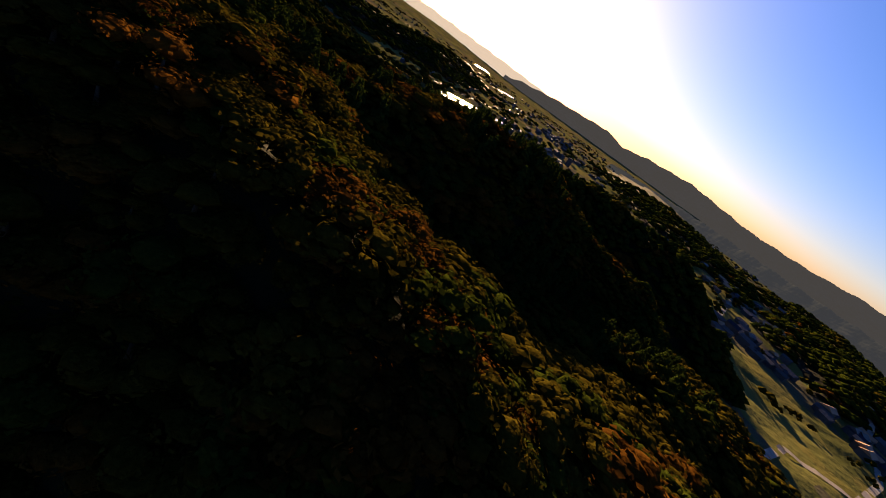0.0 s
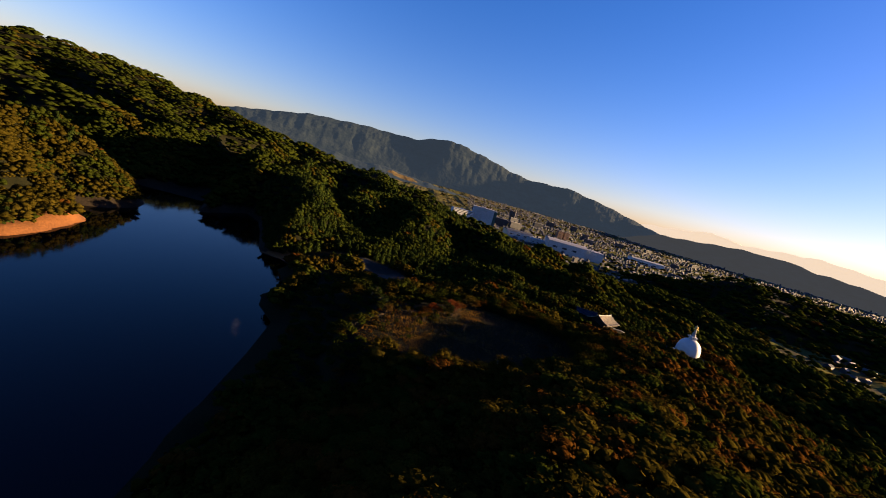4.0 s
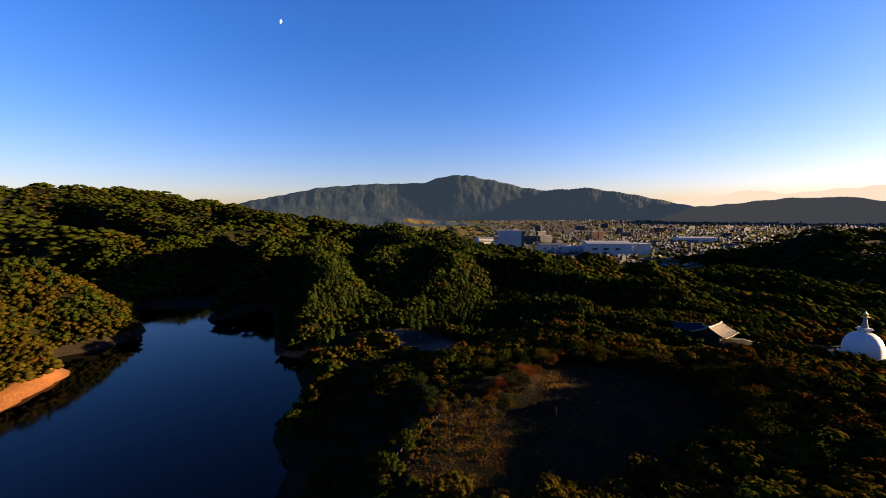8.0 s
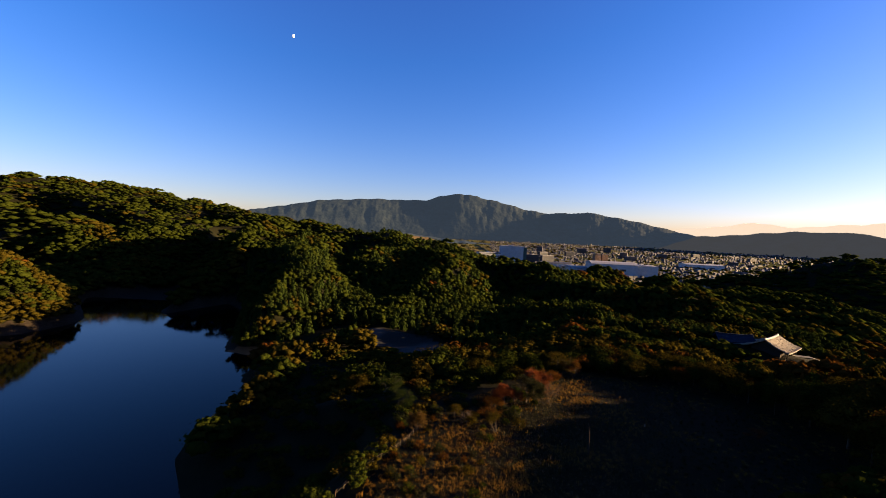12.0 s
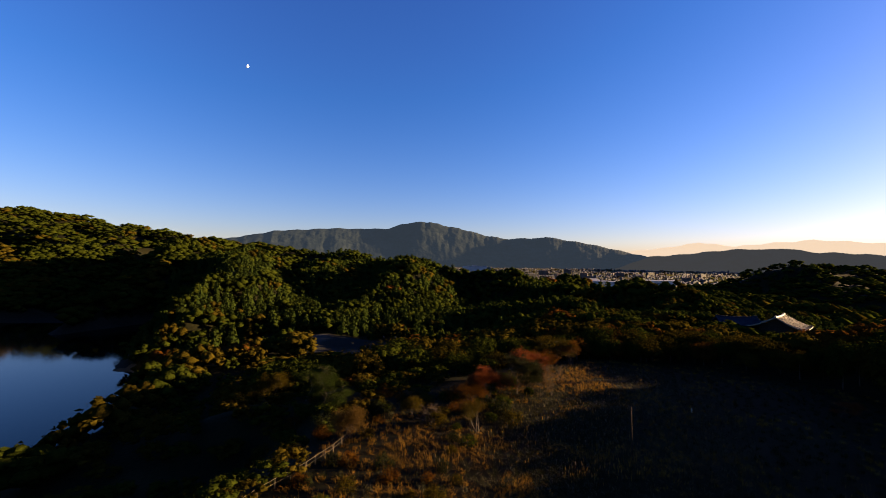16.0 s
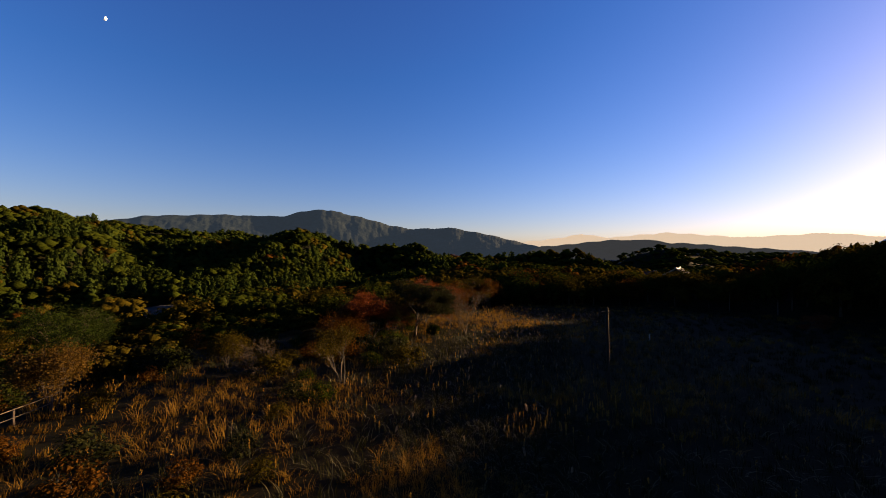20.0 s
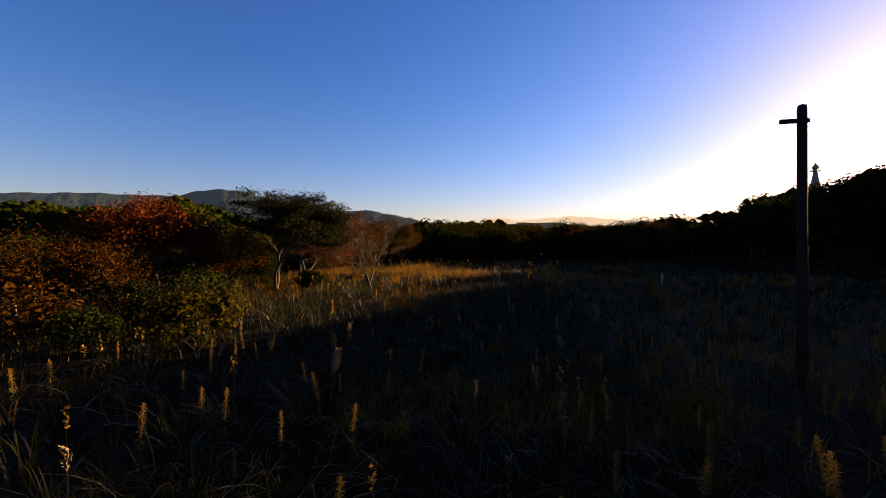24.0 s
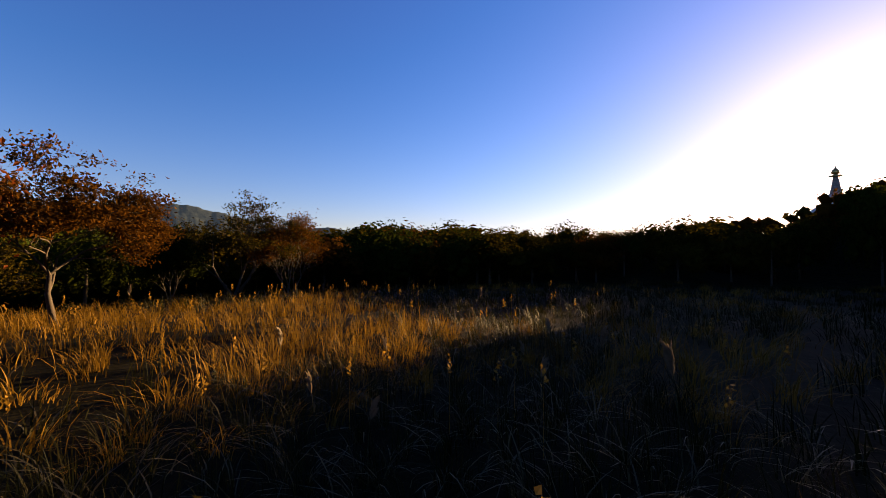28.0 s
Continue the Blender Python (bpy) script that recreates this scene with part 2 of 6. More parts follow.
def farmland():
    m = mat("farmland", (0.04, 0.045, 0.015), (0.10, 0.085, 0.035), 1.0, 0.01, 0.3, fine=0.2, spec=0.0)
    nt = m.node_tree
    n, link = nt.nodes, nt.links.new
    co = n.new("ShaderNodeTexCoord")
    mp = n.new("ShaderNodeMapping")
    mp.inputs["Scale"].default_value = (0.012, 0.022, 0.0)
    mp.inputs["Rotation"].default_value = (0, 0, 0.5)
    vo = n.new("ShaderNodeTexVoronoi")
    vo.distance = "CHEBYCHEV"
    vo.inputs["Scale"].default_value = 1.0
    vo.inputs["Randomness"].default_value = 0.6
    link(co.outputs["Object"], mp.inputs["Vector"])
    link(mp.outputs[0], vo.inputs["Vector"])
    sep = n.new("ShaderNodeSeparateColor")
    link(vo.outputs["Color"], sep.inputs[0])
    ramp = n.new("ShaderNodeValToRGB")
    ramp.color_ramp.interpolation = "CONSTANT"
    cols = [(0.0, (0.045, 0.05, 0.016)), (0.3, (0.10, 0.09, 0.025)), (0.5, (0.10, 0.07, 0.032)), (0.65, (0.05, 0.045, 0.035)), (0.82, (0.085, 0.085, 0.025))]
    while len(ramp.color_ramp.elements) < len(cols):
        ramp.color_ramp.elements.new(0.5)
    for e, (p, c) in zip(ramp.color_ramp.elements, cols):
        e.position, e.color = p, (*c, 1)
    link(sep.outputs[0], ramp.inputs[0])
    b = n["Principled BSDF"]
    old = b.inputs["Base Color"].links[0].from_socket
    mx = n.new("ShaderNodeMix")
    mx.data_type = "RGBA"
    mx.inputs["Factor"].default_value = 0.65
    link(old, mx.inputs["A"])
    link(ramp.outputs[0], mx.inputs["B"])
    link(mx.outputs["Result"], b.inputs["Base Color"])
    return m


M_FARM = farmland()


def water(name, deep, rough, gloss=0.5):
    m = bpy.data.materials.new(name)
    m.use_nodes = True
    n, link = m.node_tree.nodes, m.node_tree.links.new
    b = n["Principled BSDF"]
    b.inputs["Base Color"].default_value = (*deep, 1)
    b.inputs["Roughness"].default_value = rough
    b.inputs["IOR"].default_value = 1.33
    b.inputs["Specular IOR Level"].default_value = gloss
    co = n.new("ShaderNodeTexCoord")
    ns = n.new("ShaderNodeTexNoise")
    ns.inputs["Scale"].default_value = 0.6
    ns.inputs["Detail"].default_value = 4
    link(co.outputs["Object"], ns.inputs["Vector"])
    bp = n.new("ShaderNodeBump")
    bp.inputs["Strength"].default_value = 0.048
    bp.inputs["Distance"].default_value = 0.3
    link(ns.outputs["Fac"], bp.inputs["Height"])
    link(bp.outputs[0], b.inputs["Normal"])
    return m


M_WATER = water("lake_water", (0.0001, 0.0003, 0.0010), 0.05, 0.18)
M_POND = water("pond_water", (0.01, 0.015, 0.02), 0.2)


# ---------------------------------------------------------------- the lie of the land
LAKE_Z, PLAIN_Z, FLOOR_Z = -19.0, -50.0, -62.0
LAKE = [(-70, -40), (-52, 40), (-55, 119), (-58, 154), (-72, 172), (-76, 188), (-70, 204), (-78, 226), (-86, 240), (-84, 260), (-92, 268), (-113, 275), (-117, 283), (-126, 305), (-140, 340), (-160, 384), (-184, 408),
        (-196, 382), (-205, 358), (-213, 366), (-228, 405), (-246, 448), (-270, 472), (-292, 440), (-309, 405), (-286, 374), (-262, 350), (-245, 332), (-238, 314), (-243, 289), (-261, 272), (-246, 257), (-228, 247), (-223, 240), (-216, 200), (-218, 178), (-250, 120), (-300, 40), (-260, -60), (-160, -90)]
# crest lines: width, steepness, then points on the crest
RIDGES_START = [
    (95, 2.0, [(60, 5, 21), (85, 40, 17), (125, 95, 9), (165, 155, 5)]),
    (72, 2.0, [(-70, -200, 6), (-28, -125, 16), (-8, -92, 25), (4, -62, 32), (10, -40, 34), (36, -10, 27), (64, 10, 22)]),
    (52, 2.0, [(22, -48, 30), (45, -54, 26), (74, -76, 24), (104, -90, 23), (138, -122, 22), (168, -118, 19), (205, -135, 8)]),
    (42, 4.0, [(194, 190, 2.2), (212, 212, 2.2)]),
    (46, 2.0, [(140, 40, 9), (154, 8, 11), (162, -26, 15), (144, -68, 20), (136, -105, 21)]),
    (60, 2.0, [(190, 60, -4), (260, 95, -12), (330, 130, -22), (420, 150, -32)]),
    (44, 2.0, [(160, 22, 2), (190, 14, 3), (208, -30, 3), (206, -85, 1), (238, -125, 2), (300, -170, 6), (318, -215, 10), (250, -300, 4)]),
    (60, 2.0, [(-25, -122, 17), (45, -168, 4), (70, -215, 0)]),
    (45, 2.0, [(122, -112, 21), (148, -158, 12), (150, -200, 2)]),
    (85, 4.0, [(20, 150, -1), (60, 175, -1)]),
    (34, 2.5, [(128, 148, 2.5), (132, 172, 3.5), (146, 188, 2.5)]),
]
RIDGES_NORTH = [
    (105, 4.0, [(20, 300, -13), (150, 320, -3), (250, 370, -12)]),
    (26, 2.0, [(62, 268, -4), (80, 256, -2.5), (96, 232, -1.5), (106, 204, 0)]),
    (34, 2.0, [(140, 264, -2.5), (166, 251, -1.5), (196, 238, -2)]),
    (48, 2.0, [(-196, 388, -12), (-203, 425, 8), (-216, 500, 32), (-232, 570, 42), (-250, 680, 48)]),
    (62, 2.0, [(-190, 600, 38), (-150, 450, 28), (-116, 362, 18), (-106, 318, 4), (-92, 300, -1)]),
    (55, 2.0, [(15, 560, 28), (4, 440, 19), (-12, 350, -4)]),
    (56, 2.0, [(-70, 570, 26), (-60, 470, 14), (-54, 405, 2), (-48, 350, -8)]),
    (150, 2.0, [(-660, 1150, 98), (-420, 1030, 66), (-240, 920, 46), (-60, 880, 37), (70, 820, 4)]),
    (60, 2.0, [(-330, 900, 52), (-385, 720, 48), (-385, 590, 40)]),
    (70, 2.0, [(-80, 880, 36), (-70, 700, 26), (15, 560, 22)]),
    (46, 2.0, [(20, 545, 18), (80, 520, 10), (130, 512, 8), (180, 560, 5), (222, 604, 2), (262, 650, -8)]),
    (42, 2.0, [(120, 500, 6), (146, 440, 4), (170, 386, 5), (206, 350, 0)]),
    (44, 2.0, [(190, 470, -2), (270, 515, -2), (320, 560, -10)]),
]
RIDGES_WEST = [
    (50, 2.2, [(-560, 110, 76), (-400, 200, 64), (-312, 255, 52), (-290, 312, 34), (-276, 347, 0)]),
    (230, 2.0, [(-1250, 700, 150), (-1090, 990, 138), (-915, 1190, 146), (-660, 1150, 98)]),
    (85, 2.0, [(-900, 700, 105), (-700, 600, 74), (-520, 590, 50), (-400, 560, 24), (-350, 520, 4)]),
    (80, 2.0, [(-820, 980, 110), (-600, 860, 64), (-480, 760, 40)]),
]
RIDGES_EAST = [
    (105, 2.0, [(700, 905, -18), (745, 890, 4), (800, 855, 28), (850, 845, 30), (920, 840, 22), (1010, 820, 20), (1250, 760, 16)]),
    (80, 2.0, [(640, 740, -36), (685, 735, -12), (740, 730, 0), (800, 705, -6), (880, 690, 0), (1050, 600, 0)]),
    (80, 2.0, [(300, 340, -12), (430, 260, -20), (520, 160, -30)]),
    (66, 2.0, [(370, 640, -26), (412, 591, -12), (460, 553, -17), (484, 460, -28), (470, 360, -32)]),
    (110, 2.0, [(900, 250, -22), (1050, 130, -14), (1400, 60, -12), (1700, 90, -16)]),
    (120, 2.0, [(420, -760, -22), (640, -1000, -20), (1000, -1200, -15)]),
    (160, 2.0, [(900, -700, -26), (1400, -800, -18), (1900, -1000, -20)]),
]
ALL_RIDGES = RIDGES_START + RIDGES_NORTH + RIDGES_WEST + RIDGES_EAST
RED_BANK = [(-104, 270), (-92, 272), (-77, 281), (-66, 296)]
FIELD = [(-10, 126), (15, 112), (58, 120), (98, 145), (106, 168), (98, 190), (82, 202), (66, 208), (48, 208), (27, 190), (2, 168)]


def wavy(x, y, size, seed):
    """Smooth pseudo-random relief, about -1 to 1."""
    r = np.random.RandomState(seed)
    out = np.zeros_like(x, dtype=float)
    for octave in range(4):
        for _ in range(3):
            a, ph = r.uniform(0, 2 * np.pi), r.uniform(0, 2 * np.pi)
            k = 2 * np.pi / (size * r.uniform(0.7, 1.4) / 2**octave)
            out += np.sin(k * (x * np.cos(a) + y * np.sin(a)) + ph + 0.7 * np.sin(0.6 * k * (y * np.cos(a) - x * np.sin(a)))) / 3 / 1.7**octave
    return out / 1.6


def edge_distance(x, y, poly):
    """Distance to a closed outline, positive inside."""
    best = np.full(x.shape, 1e9)
    inside = np.zeros(x.shape, bool)
    for (ax, ay), (bx, by) in zip(poly, poly[1:] + poly[:1]):
        dx, dy = bx - ax, by - ay
        t = np.clip(((x - ax) * dx + (y - ay) * dy) / (dx * dx + dy * dy), 0, 1)
        best = np.minimum(best, np.hypot(x - ax - t * dx, y - ay - t * dy))
        if ay != by:
            crosses = ((ay > y) != (by > y)) & (x < (bx - ax) * (y - ay) / (by - ay) + ax)
            inside ^= crosses
    return np.where(inside, best, -best)


def line_distance(x, y, pts):
    best = np.full(x.shape, 1e9)
    for a, b in zip(pts[:-1], pts[1:]):
        dx, dy = b[0] - a[0], b[1] - a[1]
        t = np.clip(((x - a[0]) * dx + (y - a[1]) * dy) / (dx * dx + dy * dy), 0, 1)
        best = np.minimum(best, np.hypot(x - a[0] - t * dx, y - a[1] - t * dy))
    return best


def plain_rise(x, y):
    """Lifts the far valley floor so the mountains' foot fits the camera's view."""
    return 44 * np.clip((np.hypot(x, y) - 1700) / 1800, 0, 1.2) * np.clip((y + 300) / 900, 0, 1)


def ground_z(x, y):
    x, y = np.asarray(x, float), np.asarray(y, float)
    upland = np.clip((330 - x) / 220, 0, 1) * np.clip((860 - y) / 160, 0, 1) * np.clip((y + 330) / 160, 0, 1)
    total = np.exp((PLAIN_Z + 34 * upland * upland * (3 - 2 * upland)) / 5.0)
    for width, power, pts in ALL_RIDGES:
        best, crest = np.full(x.shape, 1e9), np.zeros(x.shape)
        for a, b in zip(pts[:-1], pts[1:]):
            dx, dy = b[0] - a[0], b[1] - a[1]
            t = np.clip(((x - a[0]) * dx + (y - a[1]) * dy) / (dx * dx + dy * dy), 0, 1)
            d = np.hypot(x - a[0] - t * dx, y - a[1] - t * dy)
            crest = np.where(d < best, a[2] + t * (b[2] - a[2]), crest)
            best = np.minimum(best, d)
        z = FLOOR_Z + (crest - FLOOR_Z) * np.exp(-0.5 * (best / width) ** power)
        total += np.exp(z / 5.0)
    z = 5.0 * np.log(total)
    # the slope that falls from the first ridge to the lake
    drop = np.clip((np.interp(y, [-170, -90, -50, 0, 30], [-8, 0, 0, -6, -12]) - x) / 46, 0, 1)
    z = z - 24 * drop * drop * (3 - 2 * drop) * np.clip((70 - y) / 60, 0, 1) * np.clip((z + 45) / 30, 0, 1)
    # the short steep bank west of the meadow
    bank = np.clip((np.interp(y, [80, 134, 150, 160, 176], [-15, -19, -10, -6, -8]) - x) / 14, 0, 1)
    z = z - 8 * bank * np.clip((y - 70) / 20, 0, 1) * np.clip((184 - y) / 12, 0, 1)
    field = edge_distance(x, y, FIELD)
    rough_part = np.clip(-field / 25, 0, 1) * np.clip((z - PLAIN_Z - 2) / 12, 0, 1)
    hilly = 4.0 + 8.0 * np.clip((np.hypot(x - 20, y - 80) - 230) / 150, 0, 1)
    folds = 6.0 * np.clip((y - 235) / 60, 0, 1) * wavy(1.5 * x, 0.55 * y, 165, 7)
    z = z + rough_part * (hilly * wavy(x, y, 130, 3) + folds + 1.5 * wavy(x, y, 45, 4))
    flat = np.clip(field / 18 + 0.6, 0, 1)
    z = z * (1 - flat) + flat * (-0.9 + 0.35 * wavy(x, y, 22, 5))
    lake = edge_distance(x, y, LAKE)
    out = -lake
    shore = np.minimum(np.maximum(z, LAKE_Z + 0.3 * np.clip(out, 0, 24)), LAKE_Z + 0.5 + 0.9 * np.clip(out, 0, None))
    # a low earthen shore in front of the car park
    low = np.clip((16 - line_distance(x, y, RED_BANK)) / 7, 0, 1)
    shore = shore * (1 - low) + low * np.minimum(shore, LAKE_Z + 0.6 + 0.2 * np.clip(out, 0, None))
    z = np.where(lake > 0, LAKE_Z - np.minimum(6, 0.3 * lake), np.where(out < 90, shore, z))
    return z + plain_rise(x, y)


def mesh_np(name, verts, faces, materials=(), smooth=False, slots=None):
    """A mesh from arrays of corners and of equal-sided faces."""
    me = bpy.data.meshes.new(name)
    verts, faces = np.asarray(verts, np.float32), np.asarray(faces, np.int32)
    me.vertices.add(len(verts))
    me.vertices.foreach_set("co", verts.ravel())
    k = faces.shape[1]
    me.loops.add(faces.size)
    me.loops.foreach_set("vertex_index", faces.ravel())
    me.polygons.add(len(faces))
    me.polygons.foreach_set("loop_start", np.arange(0, faces.size, k, dtype=np.int32))
    me.polygons.foreach_set("use_smooth", np.full(len(faces), smooth))
    for m in materials:
        me.materials.append(m)
    if slots is not None:
        me.polygons.foreach_set("material_index", np.asarray(slots, np.int32))
    me.update(calc_edges=True)
    return me


def grid_faces(rows, cols):
    i = np.arange(rows * cols).reshape(rows, cols)
    return np.stack([i[:-1, :-1], i[:-1, 1:], i[1:, 1:], i[1:, :-1]], -1).reshape(-1, 4)


def graded(centre, near, step, far, grow=1.07):
    """Positions close together near the centre and further apart towards far."""
    out = list(np.arange(0, near, step))
    while out[-1] < far:
        out.append(out[-1] + max(step, step * (1 + (out[-1] - near) * (grow - 1) / step)))
    out = np.array(out)
    return centre + np.concatenate([-out[:0:-1], out])


SAND = [(-224, 160), (-222, 190), (-231, 238)]
GRAVEL = [(-50, 296), (-30, 268), (6, 245), (24, 240), (30, 254), (5, 276), (-18, 300)]
TERRACE = [(184, 196), (194, 182), (216, 186), (230, 204), (228, 226), (208, 234), (190, 222)]
gx, gy = graded(10, 340, 3.4, 4950), graded(190, 330, 3.4, 4950)
GX, GY = np.meshgrid(gx, gy)
GZ = ground_z(GX, GY)
gf = grid_faces(len(gy), len(gx))
cx, cy, cz = (a.ravel()[gf].mean(1) for a in (GX, GY, GZ))
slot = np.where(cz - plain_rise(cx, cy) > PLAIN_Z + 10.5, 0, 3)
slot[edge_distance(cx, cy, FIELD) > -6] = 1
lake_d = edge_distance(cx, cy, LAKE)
# Orange soil on sunlit shores, a darker copy where the bank lies in shade.
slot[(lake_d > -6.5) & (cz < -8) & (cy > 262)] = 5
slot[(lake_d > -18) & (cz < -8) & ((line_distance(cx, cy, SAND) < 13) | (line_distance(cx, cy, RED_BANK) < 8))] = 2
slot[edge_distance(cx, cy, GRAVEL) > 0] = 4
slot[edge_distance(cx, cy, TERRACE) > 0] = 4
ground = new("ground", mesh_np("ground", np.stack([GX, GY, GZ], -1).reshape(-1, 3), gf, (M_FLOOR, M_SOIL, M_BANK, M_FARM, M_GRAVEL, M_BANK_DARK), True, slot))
tagged(ground, "rolling wooded hills, meadow and farmed valley floor", "ground", kind="structure")

# lake
lx, ly = np.meshgrid(np.linspace(-320, -30, 30), np.linspace(-110, 410, 50))
lake = new("lake_water", mesh_np("lake_water", np.stack([lx, ly, 0 * lx + LAKE_Z], -1).reshape(-1, 3), grid_faces(50, 30), (M_WATER,), True))
tagged(lake, "deep blue still reservoir water between wooded banks", "water", kind="structure")


# ---------------------------------------------------------------- far mountains
def mountain_range(name, profile, dist, depth, material, label, gully, seed, base=-50.0, clearing=None):
    """A range seen as a skyline: bearing and elevation in degrees from the lookout."""
    b0, b1 = profile[0][0], profile[-1][0]
    bear = np.linspace(b0, b1, int((b1 - b0) * 7))
    elev = np.interp(bear, [p[0] for p in profile], [p[1] for p in profile])
    elev = elev + 0.05 * np.sin(bear * 2.3 + seed) + 0.02 * np.sin(bear * 4.1 + 0.2 * bear * bear + seed)
    s = np.linspace(-1, 1, 36)
    B, SS = np.meshgrid(bear, s)
    top = 56 + dist * np.tan(np.radians(np.broadcast_to(elev, B.shape)))
    r = dist + SS * depth
    X, Y = 4 + r * np.sin(np.radians(B)), 45 + r * np.cos(np.radians(B))
    body = np.clip(1 - np.abs(SS) ** 1.1, 0, 1)
    spur = wavy(X + 0.3 * Y, 0.35 * Y, gully, seed)
    fine = wavy(X, Y, gully * 0.35, seed + 1)
    z = base + (top - base) * body * (1 + (0.09 * spur + 0.05 * fine) * np.clip(np.abs(SS) * 2.2, 0.02, 1) * (1 - np.abs(SS)) * 1.6)
    z = z + (2.5 * wavy(X, Y, 70, seed + 2)) * body
    faces = grid_faces(*B.shape)
    slots = np.zeros(len(faces), int)
    if clearing:
        mb, ms = B.ravel()[faces].mean(1), SS.ravel()[faces].mean(1)
        slots[((mb - clearing[0]) / clearing[1]) ** 2 + ((ms - clearing[2]) / clearing[3]) ** 2 < 1] = 1
    ob = new(name, mesh_np(name, np.stack([X, Y, z], -1).reshape(-1, 3), faces, (material, M_CLEARING), True, slots))
    return tagged(ob, label, "mountain", kind="structure")


# Blue-grey base colours and a faint glow stand in for haze.
M_MOUNTAIN = mat("hazed_mountain_forest", (0.0045, 0.0078, 0.0092), (0.0165, 0.0215, 0.0195), 0.95, 0.006, 0.35, fine=0.02, spec=0.05)
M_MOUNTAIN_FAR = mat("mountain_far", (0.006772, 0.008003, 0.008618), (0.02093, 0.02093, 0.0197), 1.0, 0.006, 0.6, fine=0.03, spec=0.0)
M_MOUNTAIN_EAST = mat("hazed_east_woods", (0.0055, 0.0072, 0.0085), (0.017, 0.019, 0.0175), 0.95, 0.006, 0.35, fine=0.02, spec=0.0)
# The farthest range glows in the colour of the haze before it.
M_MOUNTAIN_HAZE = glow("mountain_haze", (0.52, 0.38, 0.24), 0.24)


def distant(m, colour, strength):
    """Puts haze over the backdrop hills as a faint glow of their surface."""
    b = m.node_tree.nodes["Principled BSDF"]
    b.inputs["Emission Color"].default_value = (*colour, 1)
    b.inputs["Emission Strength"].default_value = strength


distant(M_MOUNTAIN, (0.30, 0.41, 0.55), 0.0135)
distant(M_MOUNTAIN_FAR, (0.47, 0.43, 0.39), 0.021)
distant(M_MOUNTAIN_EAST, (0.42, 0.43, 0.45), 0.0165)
M_CLEARING = mat("dry_hill_clearing", (0.06156, 0.04309, 0.01847), (0.1047, 0.07387, 0.03078), 0.95, 0.02, 0.2, spec=0.05)
SKYLINE = [(-60, 0.4), (-42, 0.6), (-28.4, 1.4), (-25.2, 2.2), (-20.3, 3.2), (-17.4, 3.9), (-10.6, 4.45), (-2.7, 4.7), (-0.5, 5.45), (1.5, 5.72), (3.2, 5.7), (6.9, 4.98), (11.6, 3.76), (14.5, 3.35), (16.4, 3.6), (17.4, 3.42), (19.4, 3.72), (22.6, 3.1), (24.4, 2.8), (26.9, 2.2), (29.7, 1.5), (33.3, 0.6), (36, -0.7)]
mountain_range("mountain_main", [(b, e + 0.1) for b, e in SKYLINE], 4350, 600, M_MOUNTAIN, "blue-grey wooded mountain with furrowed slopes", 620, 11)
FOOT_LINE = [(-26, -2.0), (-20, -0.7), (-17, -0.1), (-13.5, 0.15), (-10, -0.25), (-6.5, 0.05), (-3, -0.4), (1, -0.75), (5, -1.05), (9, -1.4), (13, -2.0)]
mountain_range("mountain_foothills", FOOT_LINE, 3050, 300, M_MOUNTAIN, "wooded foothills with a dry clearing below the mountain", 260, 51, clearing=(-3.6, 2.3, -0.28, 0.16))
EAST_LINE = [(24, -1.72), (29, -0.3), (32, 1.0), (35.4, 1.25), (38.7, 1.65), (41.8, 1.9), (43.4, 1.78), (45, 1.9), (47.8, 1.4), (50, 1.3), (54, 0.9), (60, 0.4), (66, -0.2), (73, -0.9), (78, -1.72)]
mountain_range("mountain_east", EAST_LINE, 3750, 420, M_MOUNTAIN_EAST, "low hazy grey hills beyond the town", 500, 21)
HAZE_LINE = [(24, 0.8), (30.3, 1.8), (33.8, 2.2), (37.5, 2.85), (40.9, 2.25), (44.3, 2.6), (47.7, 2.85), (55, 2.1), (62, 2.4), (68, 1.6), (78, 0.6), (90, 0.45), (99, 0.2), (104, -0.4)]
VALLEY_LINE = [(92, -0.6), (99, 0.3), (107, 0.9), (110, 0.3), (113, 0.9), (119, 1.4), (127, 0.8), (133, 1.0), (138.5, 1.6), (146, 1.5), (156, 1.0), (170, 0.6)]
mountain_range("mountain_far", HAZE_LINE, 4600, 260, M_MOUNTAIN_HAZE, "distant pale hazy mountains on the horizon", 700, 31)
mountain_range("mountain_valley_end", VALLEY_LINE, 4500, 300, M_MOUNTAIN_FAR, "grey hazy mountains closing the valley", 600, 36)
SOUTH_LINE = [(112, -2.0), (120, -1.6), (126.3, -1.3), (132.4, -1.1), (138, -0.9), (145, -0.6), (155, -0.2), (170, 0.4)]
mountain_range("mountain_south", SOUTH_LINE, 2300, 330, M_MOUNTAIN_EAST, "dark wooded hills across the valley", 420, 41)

# moon: only the lit half of a far ball, its sunlight put in as glow
bm = bmesh.new()
bmesh.ops.create_uvsphere(bm, u_segments=24, v_segments=16, radius=18)
bmesh.ops.delete(bm, geom=[v for v in bm.verts if v.co.x < -1], context="VERTS")
moon = new("moon", bpy.data.meshes.new("moon"))
bm.to_mesh(moon.data)
bm.free()
moon.data.materials.append(glow("moon_glow", (0.75, 0.82, 0.95), 0.036))
_mb, _me = radians(-21.7), radians(24.0)
moon.matrix_world = pose(6 + 4700 * math.sin(_mb) * math.cos(_me), 80 + 4700 * math.cos(_mb) * math.cos(_me), 4700 * math.sin(_me) + 35, 0, 25, 21.7)
